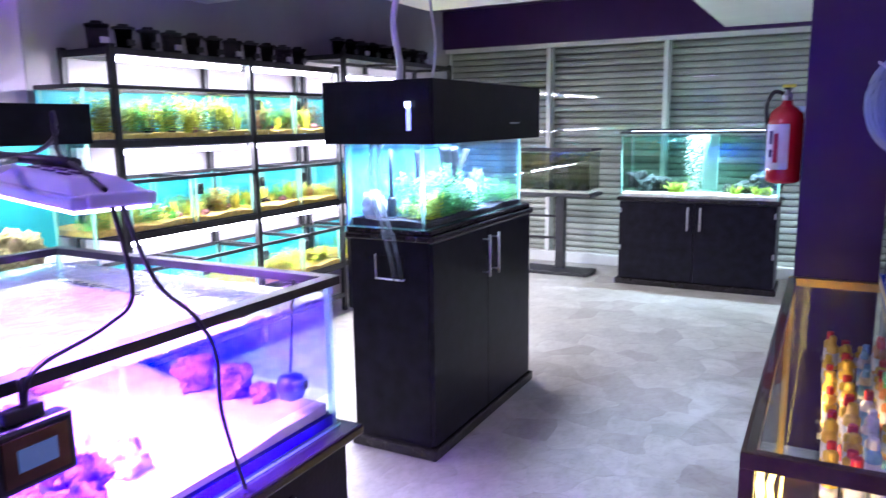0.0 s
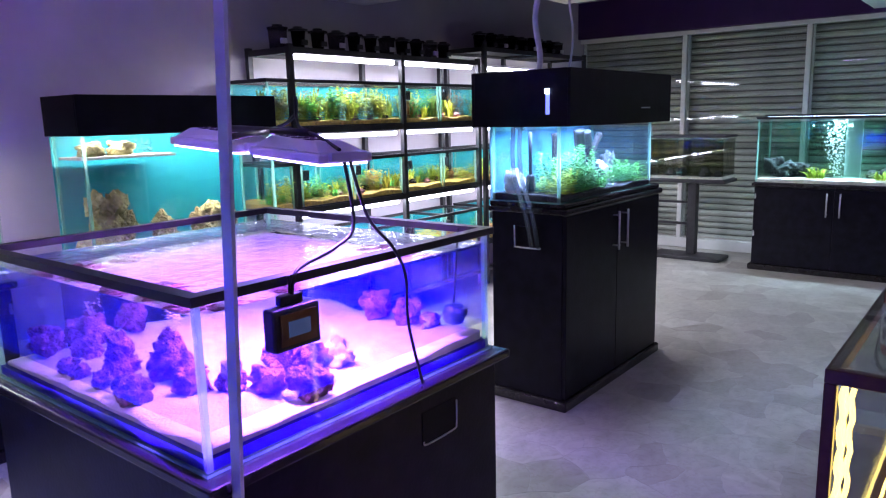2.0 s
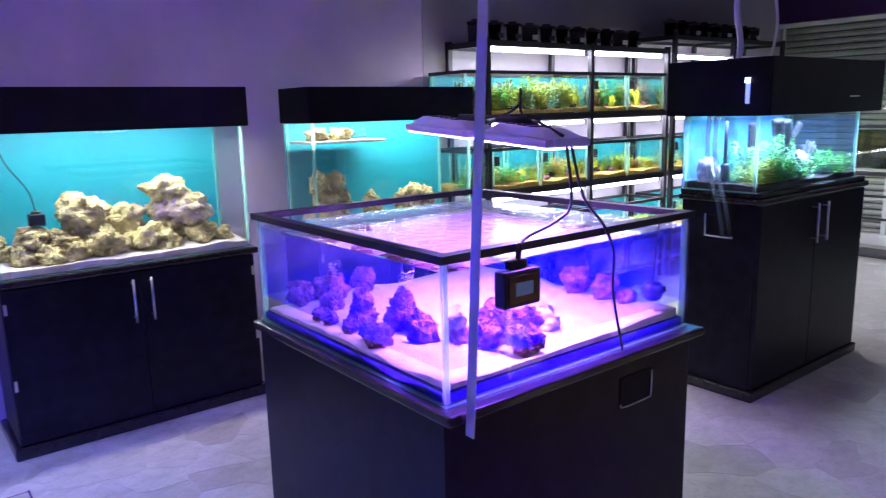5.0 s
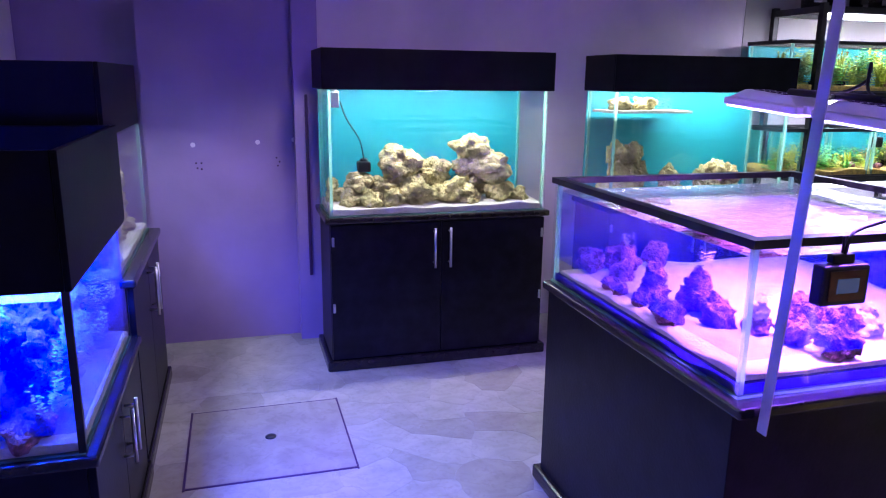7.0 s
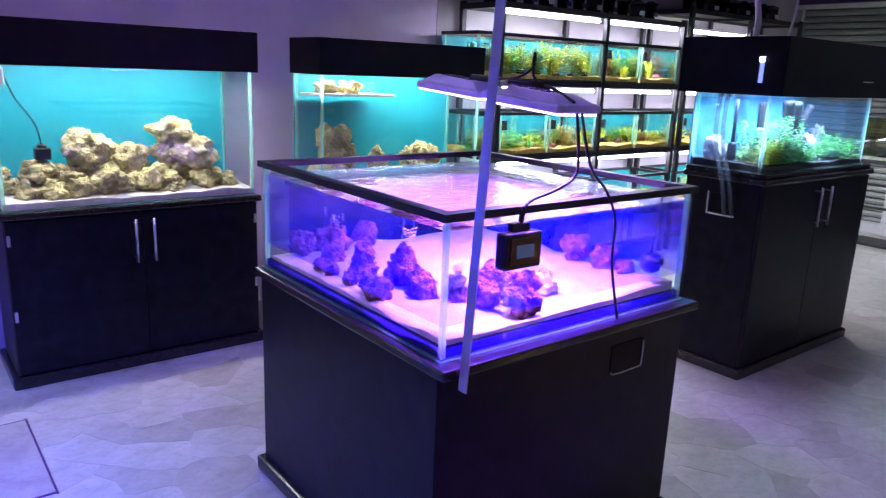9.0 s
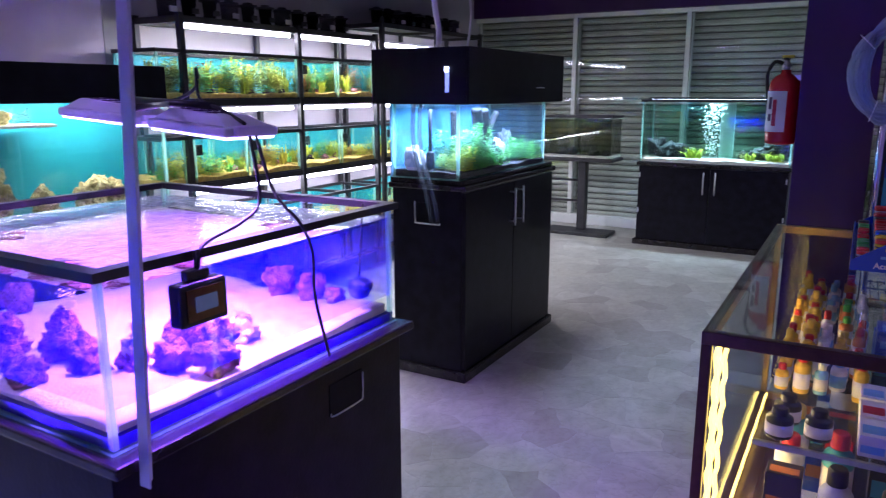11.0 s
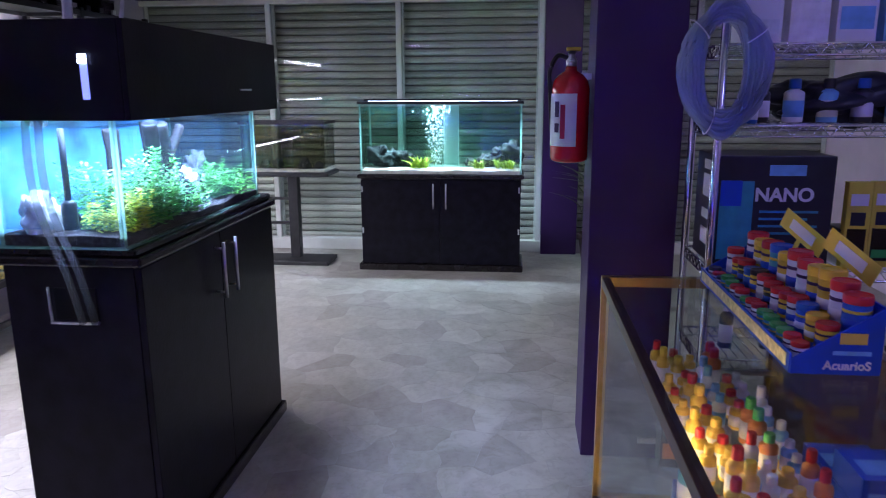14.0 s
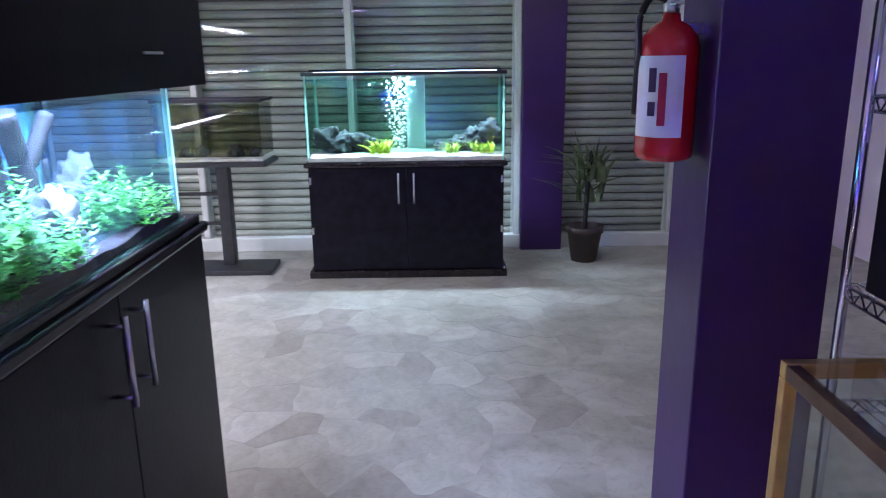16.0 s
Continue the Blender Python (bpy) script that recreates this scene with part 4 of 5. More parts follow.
for k, (x, r) in enumerate(((0.30, 0.045), (0.52, 0.05), (0.64, 0.035), (0.2, 0.04))):
    rock((r, r, r * 1.1), 170 + k, M_DARKROCK, pose(x, 8.92, 0.75 + r * 0.6), "dark rock in the unlit tank", group="rocks in the unlit tank")

# ---- potted plant ----
pp = thing("potted_plant", "tall drooping house plant in a dark pot", "plant", pose(2.83, 8.98, 0))
part("pot", lathe([(0.085, 0), (0.115, 0.2), (0.13, 0.2), (0.13, 0.24), (0.112, 0.24), (0.108, 0.2), (0.0, 0.2)], 24), M_TERRACOTTA, pp)
part("stem", tube(bmesh.new(), spline([(0, 0, 0.2), (0.01, 0.0, 0.5), (0.03, -0.01, 0.75)]), 0.016, 8), M_WOOD, pp)
bm = bmesh.new()
rng = random.Random(9)
blades(bm, 34, 0.36, 0.26, 0.022, 1.5, rng, (0.03, -0.01, 0.55))
blades(bm, 14, 0.30, 0.30, 0.022, 1.6, rng, (0.02, -0.01, 0.40))
part("leaves", bm, M_DARKGREEN, pp)

# ---- tank racks along the west wall ----
RX0, RX1 = -0.93, -0.56


def rack(y0, y1, inner, top, label):
    r = thing("tank_rack", label, "rack", group="tank racks")
    for y in [y0, *inner, y1]:
        for x in (RX0, RX1):
            part("post", box_bm(x - 0.016, y - 0.016, 0, x + 0.016, y + 0.016, top), M_RACK, r)
    for z in (0.345, 0.815, 1.29, top - 0.03):
        for x in (RX0, RX1):
            part("rail", box_bm(x - 0.012, y0 + 0.017, z - 0.02, x + 0.012, y1 - 0.017, z + 0.015), M_RACK, r)
        for y in [y0, *inner, y1]:
            part("cross_rail", box_bm(RX0 + 0.017, y - 0.012, z - 0.02, RX1 - 0.017, y + 0.012, z + 0.015), M_RACK, r)
        if z > 0.4:
            part("shelf_board", box_bm(RX0 + 0.013, y0 + 0.02, z + 0.002, RX1 - 0.013, y1 - 0.02, z + 0.014), M_RACK, r)
    for z in (0.12,):
        part("rail", box_bm(RX1 - 0.012, y0 + 0.017, z - 0.015, RX1 + 0.012, y1 - 0.017, z + 0.015), M_RACK, r)
    return r


rack(5.04, 6.88, [6.0], 1.775, "black angle-iron rack with three tiers of aquariums")
rack(6.97, 8.62, [7.8], 1.885, "black angle-iron rack with three tiers beside the shutter")
for ys, ye in ((5.08, 5.96), (6.04, 6.84), (7.02, 7.76), (7.84, 8.58)):
    for z in (1.708, 1.245, 0.775):
        lamp = thing("fluorescent_lamp", "lit white fluorescent lamp under a rack shelf", "lamp", group="rack lamps")
        part("tube", tube(bmesh.new(), [(-0.60, ys, z), (-0.60, ye, z)], 0.013, 10), M_TUBE, lamp, "glowing tube")
        part("batten", box_bm(-0.63, ys, z + 0.014, -0.575, ye, z + 0.03), M_PAPER, lamp)
RACKTANK = "small glass aquarium with teal back and water plants"
rng = random.Random(17)
MIX = [M_LIME, M_OLIVE, M_RED, M_LIME, M_GREEN, M_LIME, M_OLIVE, M_LIME, M_OLIVE]
SPANS = {1.306: ((4.86, 5.99), (6.02, 6.40), (6.41, 6.85), (7.0, 7.78), (7.82, 8.6)),
         0.831: ((4.86, 5.02), (5.07, 5.50), (5.51, 5.98), (6.02, 6.42), (6.43, 6.85), (7.0, 7.78), (7.82, 8.6)),
         0.361: ((5.07, 5.50), (5.51, 5.98), (6.02, 6.42), (6.43, 6.85), (7.0, 7.78), (7.82, 8.6))}
for z, spans in SPANS.items():
    h = 0.262
    for y0, y1 in spans:
        wd = y1 - y0
        aquarium(wd, 0.35, h, pose(-0.555, y0, z, 0, 0, 90), RACKTANK, M_TEAL, None, M_GRAVEL, 0.035, True, True)
        if y0 > 4.9:
            fb = thing("corner_filter", "black box filter hung in the tank", "filter", pose(-0.585, y0 + 0.05, z + 0.16))
            part("box", box_bm(-0.012, -0.03, 0, 0.012, 0.03, 0.06, bevel=0.003), M_PLASTIC, fb)
            part("spout", box_bm(-0.02, -0.012, 0.045, -0.012, 0.012, 0.058), M_PLASTIC, fb)
        count = max(3, int(wd / (0.036 if z > 1.2 else 0.05)))
        for k in range(count):
            y = y0 + 0.035 + (wd - 0.07) * (k + rng.uniform(0.2, 0.8)) / count
            tall = rng.uniform(0.12, 0.225) if z > 1.2 else rng.uniform(0.07, 0.165)
            plant(rng.choice(("bush", "blade", "bush")), tall, rng.uniform(0.04, 0.065), rng.choice(MIX), (rng.uniform(-0.80, -0.62), y, z + 0.03), "yellow-green water plant in a rack tank", int(y * 1000 + z * 77), 34 if z > 1.2 else 26, "plants in the rack tanks", 0.018, 0.009)
            if k % 3 == 1:
                q = rng.uniform(0.022, 0.035)
                rock((q, q, q * 0.8), int(y * 100), M_LIVEROCK if k % 2 else M_WOOD, pose(rng.uniform(-0.75, -0.62), y + 0.03, z + 0.035 + q * 0.4), "small brown rock in a rack tank", group="rocks in the rack tanks", sub=2)
# tubs on top of the racks
LIDS = ["dark", "dark", "red", "dark", "teal", "dark", "red", "dark"]
for k in range(22):
    y = 5.12 + k * 0.158
    zt = 1.762 if y < 6.92 else 1.872
    if 6.84 < y < 7.02:
        continue
    tbx = thing("plastic_tub", "clear dark-lidded plastic tub on the rack top", "tub", pose(-0.75, y, zt), "tubs on the racks")
    part("tub_body", lathe([(0.045, 0), (0.058, 0.11), (0.060, 0.112), (0.056, 0.112), (0.043, 0.005)], 4) if k % 3 else lathe([(0.05, 0), (0.056, 0.12)], 14), M_TUB, tbx)
    part("lid", lathe([(0.060, 0.1125), (0.062, 0.125), (0.03, 0.129), (0.03, 0.14)], 16), M_CONTENT[LIDS[k % 8]] if k % 2 else M_TUB, tbx)
    part("label", box_bm(0.048, -0.022, 0.03, 0.0605, 0.022, 0.06), M_PAPER if k % 3 == 0 else M_CONTENT["dark"], tbx)

# ---- south wall tanks ----
SM = lambda x, z=0.0, y=1.63: pose(x, y, z, 0, 0, 180)
cabinet(0.80, 0.46, 0.515, SM(1.17, 0, 1.61), "low black cabinet under the blue reef tank", handle=0.16, hinges=False)
aquarium(0.78, 0.42, 0.385, SM(1.16, 0.5155, 1.59), "blue-lit reef aquarium packed with coral rock", M_BLUEBACK, M_WATER_REEF, M_SAND, 0.03, False, False)
solid("corner_strip", box_bm(1.153, 1.578, 0.522, 1.1655, 1.594, 0.9005), M_PLASTIC, "black sealing strip on the tank corner", "seal")
canopy(0.81, 0.45, 0.30, SM(1.175, 0.902, 1.602), "open-topped black canopy glowing blue inside", None, True)
cabinet(0.86, 0.46, 0.70, SM(0.34, 0, 1.605), "black cabinet with bar handles under a reef tank", hinges=False)
aquarium(0.84, 0.42, 0.455, SM(0.33, 0.7005, 1.57), "glass reef aquarium with teal back and rock wall", M_TEAL, None, M_SAND, 0.03)
canopy(0.86, 0.45, 0.235, SM(0.34, 1.156, 1.562), "matt black wooden aquarium canopy", M_TUBE)
for k in range(22):
    x, y = 1.10 - 0.033 * k, 1.47 - 0.16 * ((k * 37) % 10) / 10
    r = 0.05 + 0.02 * ((k * 13) % 5) / 5
    z = 0.57 + 0.045 * ((k * 7) % 5)
    rock((r, r, r), 220 + k, (M_LIVEROCK, M_PALECORAL, M_LIVEROCK)[k % 3], pose(x, y, z, 0, 0, k * 50), "blue-lit coral rock in the reef tank", group="coral rocks in the blue tank", sub=4)
for k in range(9):
    plant("bush", 0.09, 0.03, (M_PALECORAL, M_LIVEROCK)[k % 2], (1.10 - 0.08 * k, 1.53, 0.60 + 0.03 * (k % 3)), "branching coral in the blue reef tank", 300 + k, 10, "corals in the blue tank", 0.014, name="coral")
for k in range(14):
    r = 0.05 + 0.015 * ((k * 13) % 5) / 5
    rock((r, r, r * 1.1), 260 + k, M_ROCK, pose(0.26 - 0.05 * k, 1.47 - 0.03 * (k % 2), 0.76 + 0.06 * ((k * 3) % 4)), "ochre reef rock stacked in the tank", group="rocks in the far reef tank")

# ---- shop counter ----
kx0, kx1, ky0, ky1, kz = 2.47, 2.99, 3.835, 5.39, 0.818
k_ = thing("display_counter", "glass shop counter with bronze frame and amber LED strips", "counter")
f = 0.024
part("base", box_bm(kx0 + 0.01, ky0 + 0.01, 0, kx1 - 0.01, ky1 - 0.01, 0.07), M_BROWN, k_)
for x in (kx0, kx1 - f):
    for y in (ky0, ky1 - f):
        part("corner_post", box_bm(x, y, 0.0, x + f, y + f, kz - 0.03, bevel=0.002), M_GOLD if (x == kx0 and y > 5) else M_BROWN, k_)
for z in (kz - 0.03, 0.07):
    h_ = 0.03
    part("long_rail", box_bm(kx0, ky0 + f, z, kx0 + f, ky1 - f, z + h_, bevel=0.002), M_BROWN, k_)
    part("long_rail", box_bm(kx1 - f, ky0 + f, z, kx1, ky1 - f, z + h_, bevel=0.002), M_BROWN, k_)
    part("end_rail", box_bm(kx0, ky0, z + 0.001, kx1, ky0 + f, z + h_ + 0.001, bevel=0.002), M_BROWN, k_)
    part("end_rail", box_bm(kx0, ky1 - f, z + 0.001, kx1, ky1, z + h_ + 0.001, bevel=0.002), M_GOLD, k_)
glassy(part("top_glass", box_bm(kx0 + 0.008, ky0 + 0.008, kz + 0.0015, kx1 - 0.008, ky1 - 0.008, kz + 0.006), M_GLASS, k_))
glassy(part("front_glass", box_bm(kx0 + 0.008, ky0 + f, 0.1, kx0 + 0.013, ky1 - f, kz - 0.03), M_GLASS, k_))
glassy(part("end_glass", box_bm(kx0 + f, ky0 + 0.008, 0.1, kx1 - f, ky0 + 0.013, kz - 0.03), M_GLASS, k_))
glassy(part("end_glass", box_bm(kx0 + f, ky1 - 0.013, 0.1, kx1 - f, ky1 - 0.008, kz - 0.03), M_GLASS, k_))
part("back_panel", box_bm(kx1 - 0.012, ky0 + f, 0.1, kx1 - 0.006, ky1 - f, kz - 0.03), M_BROWN, k_)
SH1, SH2 = 0.56, 0.33
for z in (SH1, SH2):
    glassy(part("shelf", box_bm(kx0 + 0.12, ky0 + 0.03, z, kx1 - 0.014, ky1 - 0.03, z + 0.006), M_PANE, k_, "glass shelf"))
    for y in (ky0 + 0.06, ky1 - 0.08, (ky0 + ky1) / 2):
        part("shelf_bracket", box_bm(kx0 + 0.12, y, z - 0.014, kx1 - 0.014, y + 0.01, z - 0.001), M_STEEL, k_)
for (x, y) in ((kx0 + 0.032, ky0 + 0.03), (kx0 + 0.05, ky0 + 0.034), (kx0 + 0.03, ky0 + 0.09)):
    part("led_strip", tube(bmesh.new(), [(x + 0.003 * math.sin(q * 1.9), y, 0.10 + 0.0225 * q) for q in range(31)], 0.006, 6), M_LED_AMBER, k_, "glowing amber LED strip")
part("led_strip", tube(bmesh.new(), [(kx0 + 0.03, ky0 + 0.04 + 0.03 * q, 0.115 + 0.003 * math.sin(q)) for q in range(49)], 0.005, 6), M_LED_AMBER, k_, "glowing amber LED strip")
for y in (4.05, 4.7):
    area_light("counter_led_light", (kx0 + 0.05, y, 0.45), (0.02, 0.6), 1.8, (1.0, 0.68, 0.15), (kx1, y, 0.45))
# stock in the counter
rng = random.Random(31)


def bottle(h, r, body, cap, m, label, group):
    b = thing("bottle", label, "bottle", m, group)
    part("flask", lathe([(r * 0.94, 0), (r, 0.004), (r, h * 0.66), (r * 0.9, h * 0.7), (r * 0.5, h * 0.75), (r * 0.48, h * 0.79)], 12), M_CONTENT[body], b)
    part("cap", lathe([(r * 0.6, h * 0.77), (r * 0.62, h * 0.79), (r * 0.6, h * 0.97), (r * 0.5, h)], 10), M_CONTENT[cap], b)
    part("label", lathe([(r * 1.015, h * 0.12), (r * 1.015, h * 0.5)], 12), M_PAPER if body != "white" else M_CONTENT["sky"], b)
    return b


protos = {}


def place_bottle(h, r, body, cap, at, label, group):
    key = (h, r, body, cap)
    if key not in protos:
        protos[key] = bottle(h, r, body, cap, pose(*at), label, group)
    else:
        copy_thing(protos[key], pose(*at, 0, 0, rng.uniform(0, 360)))


ROWS_OF = [("white", "white"), ("yellow", "yellow"), ("orange", "red"), ("white", "red"), ("orange", "green"), ("sky", "white"), ("white", "sky"), ("yellow", "red")]
for j in range(22):
    y = ky0 + 0.09 + j * 0.062
    for i, x in enumerate((2.615, 2.66, 2.705, 2.75, 2.795)):
        if rng.random() < 0.14 or j < 5:
            continue
        body, cap = ("yellow", ("yellow", "red")[j % 2]) if i < 2 else ROWS_OF[(j // 4 * 3 + i) % 8]
        place_bottle((0.085, 0.11, 0.07)[(i * 2 + j // 2) % 3], (0.017, 0.02)[i % 2], body, cap, (x + rng.uniform(-0.006, 0.006), y + rng.uniform(-0.01, 0.01), SH1 + 0.006), body + " plastic bottle with " + cap + " cap on a glass shelf", "bottles in the counter")


def carton(size, mat, m, label, group="cartons", band=None, band2=None):
    c = thing("carton", label, "box", m, group)
    part("box_body", box_bm(0, 0, 0, *size, bevel=0.0015), mat, c)
    if band:
        part("front_print", box_bm(0.08 * size[0], -0.0012, 0.2 * size[2], 0.92 * size[0], -0.0002, 0.55 * size[2]), band, c)
        part("top_print", box_bm(0.1 * size[0], 0.15 * size[1], size[2] + 0.0002, 0.9 * size[0], 0.6 * size[1], size[2] + 0.0012), band, c)
    if band2:
        part("title_print", box_bm(0.2 * size[0], -0.0014, 0.68 * size[2], 0.8 * size[0], -0.0003, 0.84 * size[2]), band2, c)
    return c


for k, (x, y) in enumerate(((2.64, 3.93), (2.72, 3.96), (2.65, 4.02))):
    place_bottle(0.07, 0.03, "dark", "dark", (x, y, SH1 + 0.0062), "dark round jar on the glass shelf", "jars in the counter")
for k, (y, dz) in enumerate(((4.62, 0), (4.48, 0), (4.48, 0.062))):
    carton((0.13, 0.12, 0.06), M_BLUECARD, pose(2.83, y, SH1 + 0.0065 + dz), "blue carton on the glass shelf", band=M_CONTENT["sky"])
for k in range(8):
    carton((0.055, 0.10, 0.05), M_PAPER, pose(2.80 + 0.06 * (k % 3), 3.91 + 0.115 * (k // 3), SH1 + 0.0065), "white blister pack with red spot on the shelf", band=M_CONTENT["red"] if k % 2 else M_CONTENT["sky"])
for j in range(7):
    for i in range(3):
        y, x = ky0 + 0.10 + j * 0.2, 2.66 + 0.11 * i
        if (i + j) % 3 == 0:
            carton((0.08, 0.07, 0.13), (M_BOXBLACK, M_BLUECARD, M_PAPER)[(j + i) % 3], pose(x - 0.04, y, SH2 + 0.0065), "small printed carton on the lower shelf", band=M_CONTENT[("orange", "teal", "red")[j % 3]])
        else:
            place_bottle((0.15, 0.18)[i % 2], 0.036, ("dark", "white", "teal")[(i + j) % 3], ("dark", "red", "yellow")[j % 3], (x, y, SH2 + 0.0062), "wide plastic jar on the lower glass shelf", "jars in the counter")
for j in range(6):
    carton((0.13, 0.17, 0.18), (M_BOXBLACK, M_PAPER, M_BLUECARD)[j % 3], pose(2.68, ky0 + 0.07 + 0.23 * j, 0.0705), "larger printed carton in the counter's base", band=M_CONTENT[("teal", "red", "orange")[j % 3]])

# display box of food cans on the counter
TOPZ = kz + 0.0065
bx = thing("food_display_box", "blue card display box filled with fish food cans", "display box", pose(2.745, 4.63, TOPZ))
bw, bl = 0.165, 0.70
for y in (0, bl - 0.004):
    bm = bmesh.new()
    lo = [bm.verts.new(v) for v in ((0, y, 0), (bw, y, 0), (bw, y, 0.135), (0, y, 0.03))]
    hi = [bm.verts.new(v.co + Vector((0, 0.004, 0))) for v in lo]
    bm.faces.new(lo), bm.faces.new(hi[::-1])
    for q in range(4):
        bm.faces.new((lo[q], lo[(q + 1) % 4], hi[(q + 1) % 4], hi[q]))
    part("side_panel", bm, M_BLUECARD, bx)
part("front_lip", box_bm(-0.002, 0.004, 0, 0.002, bl - 0.004, 0.04), M_BLUECARD, bx)
part("lip_print", box_bm(-0.0034, 0.02, 0.008, -0.0021, bl - 0.02, 0.034), material("cream_print", (0.6, 0.52, 0.25), 0.5, vary=0.4, scale=60), bx, "cream printed strip")
part("back_card", box_bm(bw - 0.004, 0.004, 0, bw, bl - 0.004, 0.135), M_BLUECARD, bx)
for q, (x0, h0) in enumerate(((0.004, 0.010), (0.055, 0.038), (0.108, 0.070))):
    part("tier", box_bm(x0, 0.006, 0.001, x0 + 0.05, bl - 0.006, h0), M_BLUECARD, bx)
part("badge", box_bm(0.085, -0.0015, 0.062, 0.135, -0.0003, 0.084), M_YELLOWCARD, bx, "cream badge")
writing("lettering", "AcuarioS", 0.024, M_PAPER, bx, pose(0.103, -0.0008, 0.018, 90, 0, 0), "white lettering")
part("small_print", box_bm(0.075, -0.0014, 0.040, 0.145, -0.0003, 0.048), M_CONTENT["sky"], bx)
for q, (x, z, r, h) in enumerate(((0.028, 0.0105, 0.017, 0.042), (0.078, 0.0385, 0.0215, 0.062), (0.131, 0.0705, 0.0265, 0.090))):
    y = 0.02
    while y + 2 * r < bl - 0.012:
        hh = h * rng.uniform(0.8, 1.12)
        body, lid = rng.choice((("yellow", "red"), ("yellow", "yellow"), ("blue", "red"), ("teal", "blue"), ("white", "red"), ("blue", "blue"), ("yellow", "dark"), ("dark", "red"))) if q else rng.choice((("white", "dark"), ("white", "red"), ("teal", "green")))
        c = thing("food_can", "small printed fish food can with " + lid + " lid", "can", pose(2.745 + x, 4.63 + y + r, TOPZ + z, 0, 0, rng.uniform(-50, 50)), "food cans")
        part("can_body", lathe([(r * 0.97, 0), (r, 0.003), (r, hh * 0.8)], 14), M_CONTENT[body], c)
        part("can_lid", lathe([(r * 1.04, hh * 0.78), (r * 1.05, hh * 0.80), (r * 1.05, hh * 0.96), (r * 0.98, hh), (r * 0.9, hh), (r * 0.88, hh * 0.975)], 14), M_CONTENT[lid], c)
        part("can_label", lathe([(r * 1.012, hh * 0.15), (r * 1.012, hh * 0.38)], 14), M_PAPER if rng.random() < 0.5 else M_BLUECARD, c)
        part("can_stripe", lathe([(r * 1.012, hh * 0.55), (r * 1.012, hh * 0.63)], 14), M_INK if body in ("yellow", "white") else M_YELLOWCARD, c)
        y += 2 * r + 0.006 + rng.uniform(0, 0.004)
for y in (4.80, 5.06):
    fl_ = thing("price_flag", "yellow printed card flag over the cans", "card", pose(2.90, y, TOPZ + 0.175, 0, 25, -65), "price flags")
    part("card", box_bm(-0.07, -0.001, 0.0, 0.07, 0.001, 0.05), M_YELLOWCARD, fl_)
    part("print", box_bm(-0.04, -0.0022, 0.012, 0.04, -0.0012, 0.038), M_PAPER, fl_)
    part("stem", box_bm(-0.006, -0.001, -0.07, 0.006, 0.001, 0.0), M_YELLOWCARD, fl_)

# ---- wire shelving behind the counter ----
sx0, sx1, sy0, sy1 = 2.80, 3.95, 5.47, 5.79
ws = thing("wire_shelving", "chrome wire shelving unit with zigzag edge rails", "shelving")
for x in (sx0, sx1):
    for y in (sy0, sy1):
        part("post", tube(bmesh.new(), [(x, y, 0), (x, y, 1.98)], 0.0125, 12), M_CHROME, ws, "chrome tube post")
LEVELS = (0.50, 0.795, 1.225, 1.455, 1.80)
for z in LEVELS:
    for y in (sy0, sy1):
        bm = bmesh.new()
        tube(bm, [(sx0, y, z), (sx1, y, z)], 0.004, 6)
        tube(bm, [(sx0, y, z + 0.032), (sx1, y, z + 0.032)], 0.004, 6)
        nz = 44
        tube(bm, [(sx0 + (sx1 - sx0) * i / nz, y, z + (0.032 if i % 2 else 0.0)) for i in range(nz + 1)], 0.0028, 5)
        part("edge_rail", bm, M_CHROME, ws)
    for x in (sx0, sx1):
        bm = bmesh.new()
        tube(bm, [(x, sy0, z), (x, sy1, z)], 0.004, 6)
        tube(bm, [(x, sy0, z + 0.032), (x, sy1, z + 0.032)], 0.004, 6)
        tube(bm, [(x, sy0 + (sy1 - sy0) * i / 14, z + (0.032 if i % 2 else 0.0)) for i in range(15)], 0.0028, 5)
        part("edge_rail", bm, M_CHROME, ws)
    bm = bmesh.new()
    for i in range(1, 40):
        x = sx0 + (sx1 - sx0) * i / 40
        tube(bm, [(x, sy0, z + 0.034), (x, sy1, z + 0.034)], 0.0022, 4)
    tagged(part("wire_deck", bm, M_CHROME, ws), kind="stuff")
deck = lambda n: LEVELS[n] + 0.0365
nano = thing("aquarium_kit_carton", "large black carton for a small aquarium kit", "box", pose(2.812, 5.49, deck(1)))
part("box_body", box_bm(0, 0, 0, 0.34, 0.24, 0.335, bevel=0.002), M_BOXBLACK, nano)
part("tank_picture", box_bm(0.012, -0.0012, 0.02, 0.11, -0.0002, 0.26), M_CONTENT["teal"], nano, "printed green tank picture")
part("blue_panel", box_bm(0.012, -0.0024, 0.185, 0.075, -0.0013, 0.262), M_BLUECARD, nano)
writing("lettering", "NANO", 0.056, M_PAPER, nano, pose(0.198, -0.001, 0.218, 90, 0, 0), "white lettering")
part("badge", box_bm(0.15, -0.0026, 0.277, 0.255, -0.0003, 0.309, bevel=0.001), M_CONTENT["sky"], nano, "pale blue badge")
for q in range(4):
    part("print_line", box_bm(0.13, -0.0012, 0.165 - 0.022 * q, 0.30 - 0.03 * (q % 2), -0.0002, 0.172 - 0.022 * q), M_CONTENT["teal"], nano)
for q, (z, hh) in enumerate(((0.05, 0.05), (0.13, 0.03), (0.20, 0.07), (0.285, 0.03))):
    part("side_print", box_bm(-0.0012, 0.05, z, -0.0002, 0.15, z + hh), M_PAPER, nano)
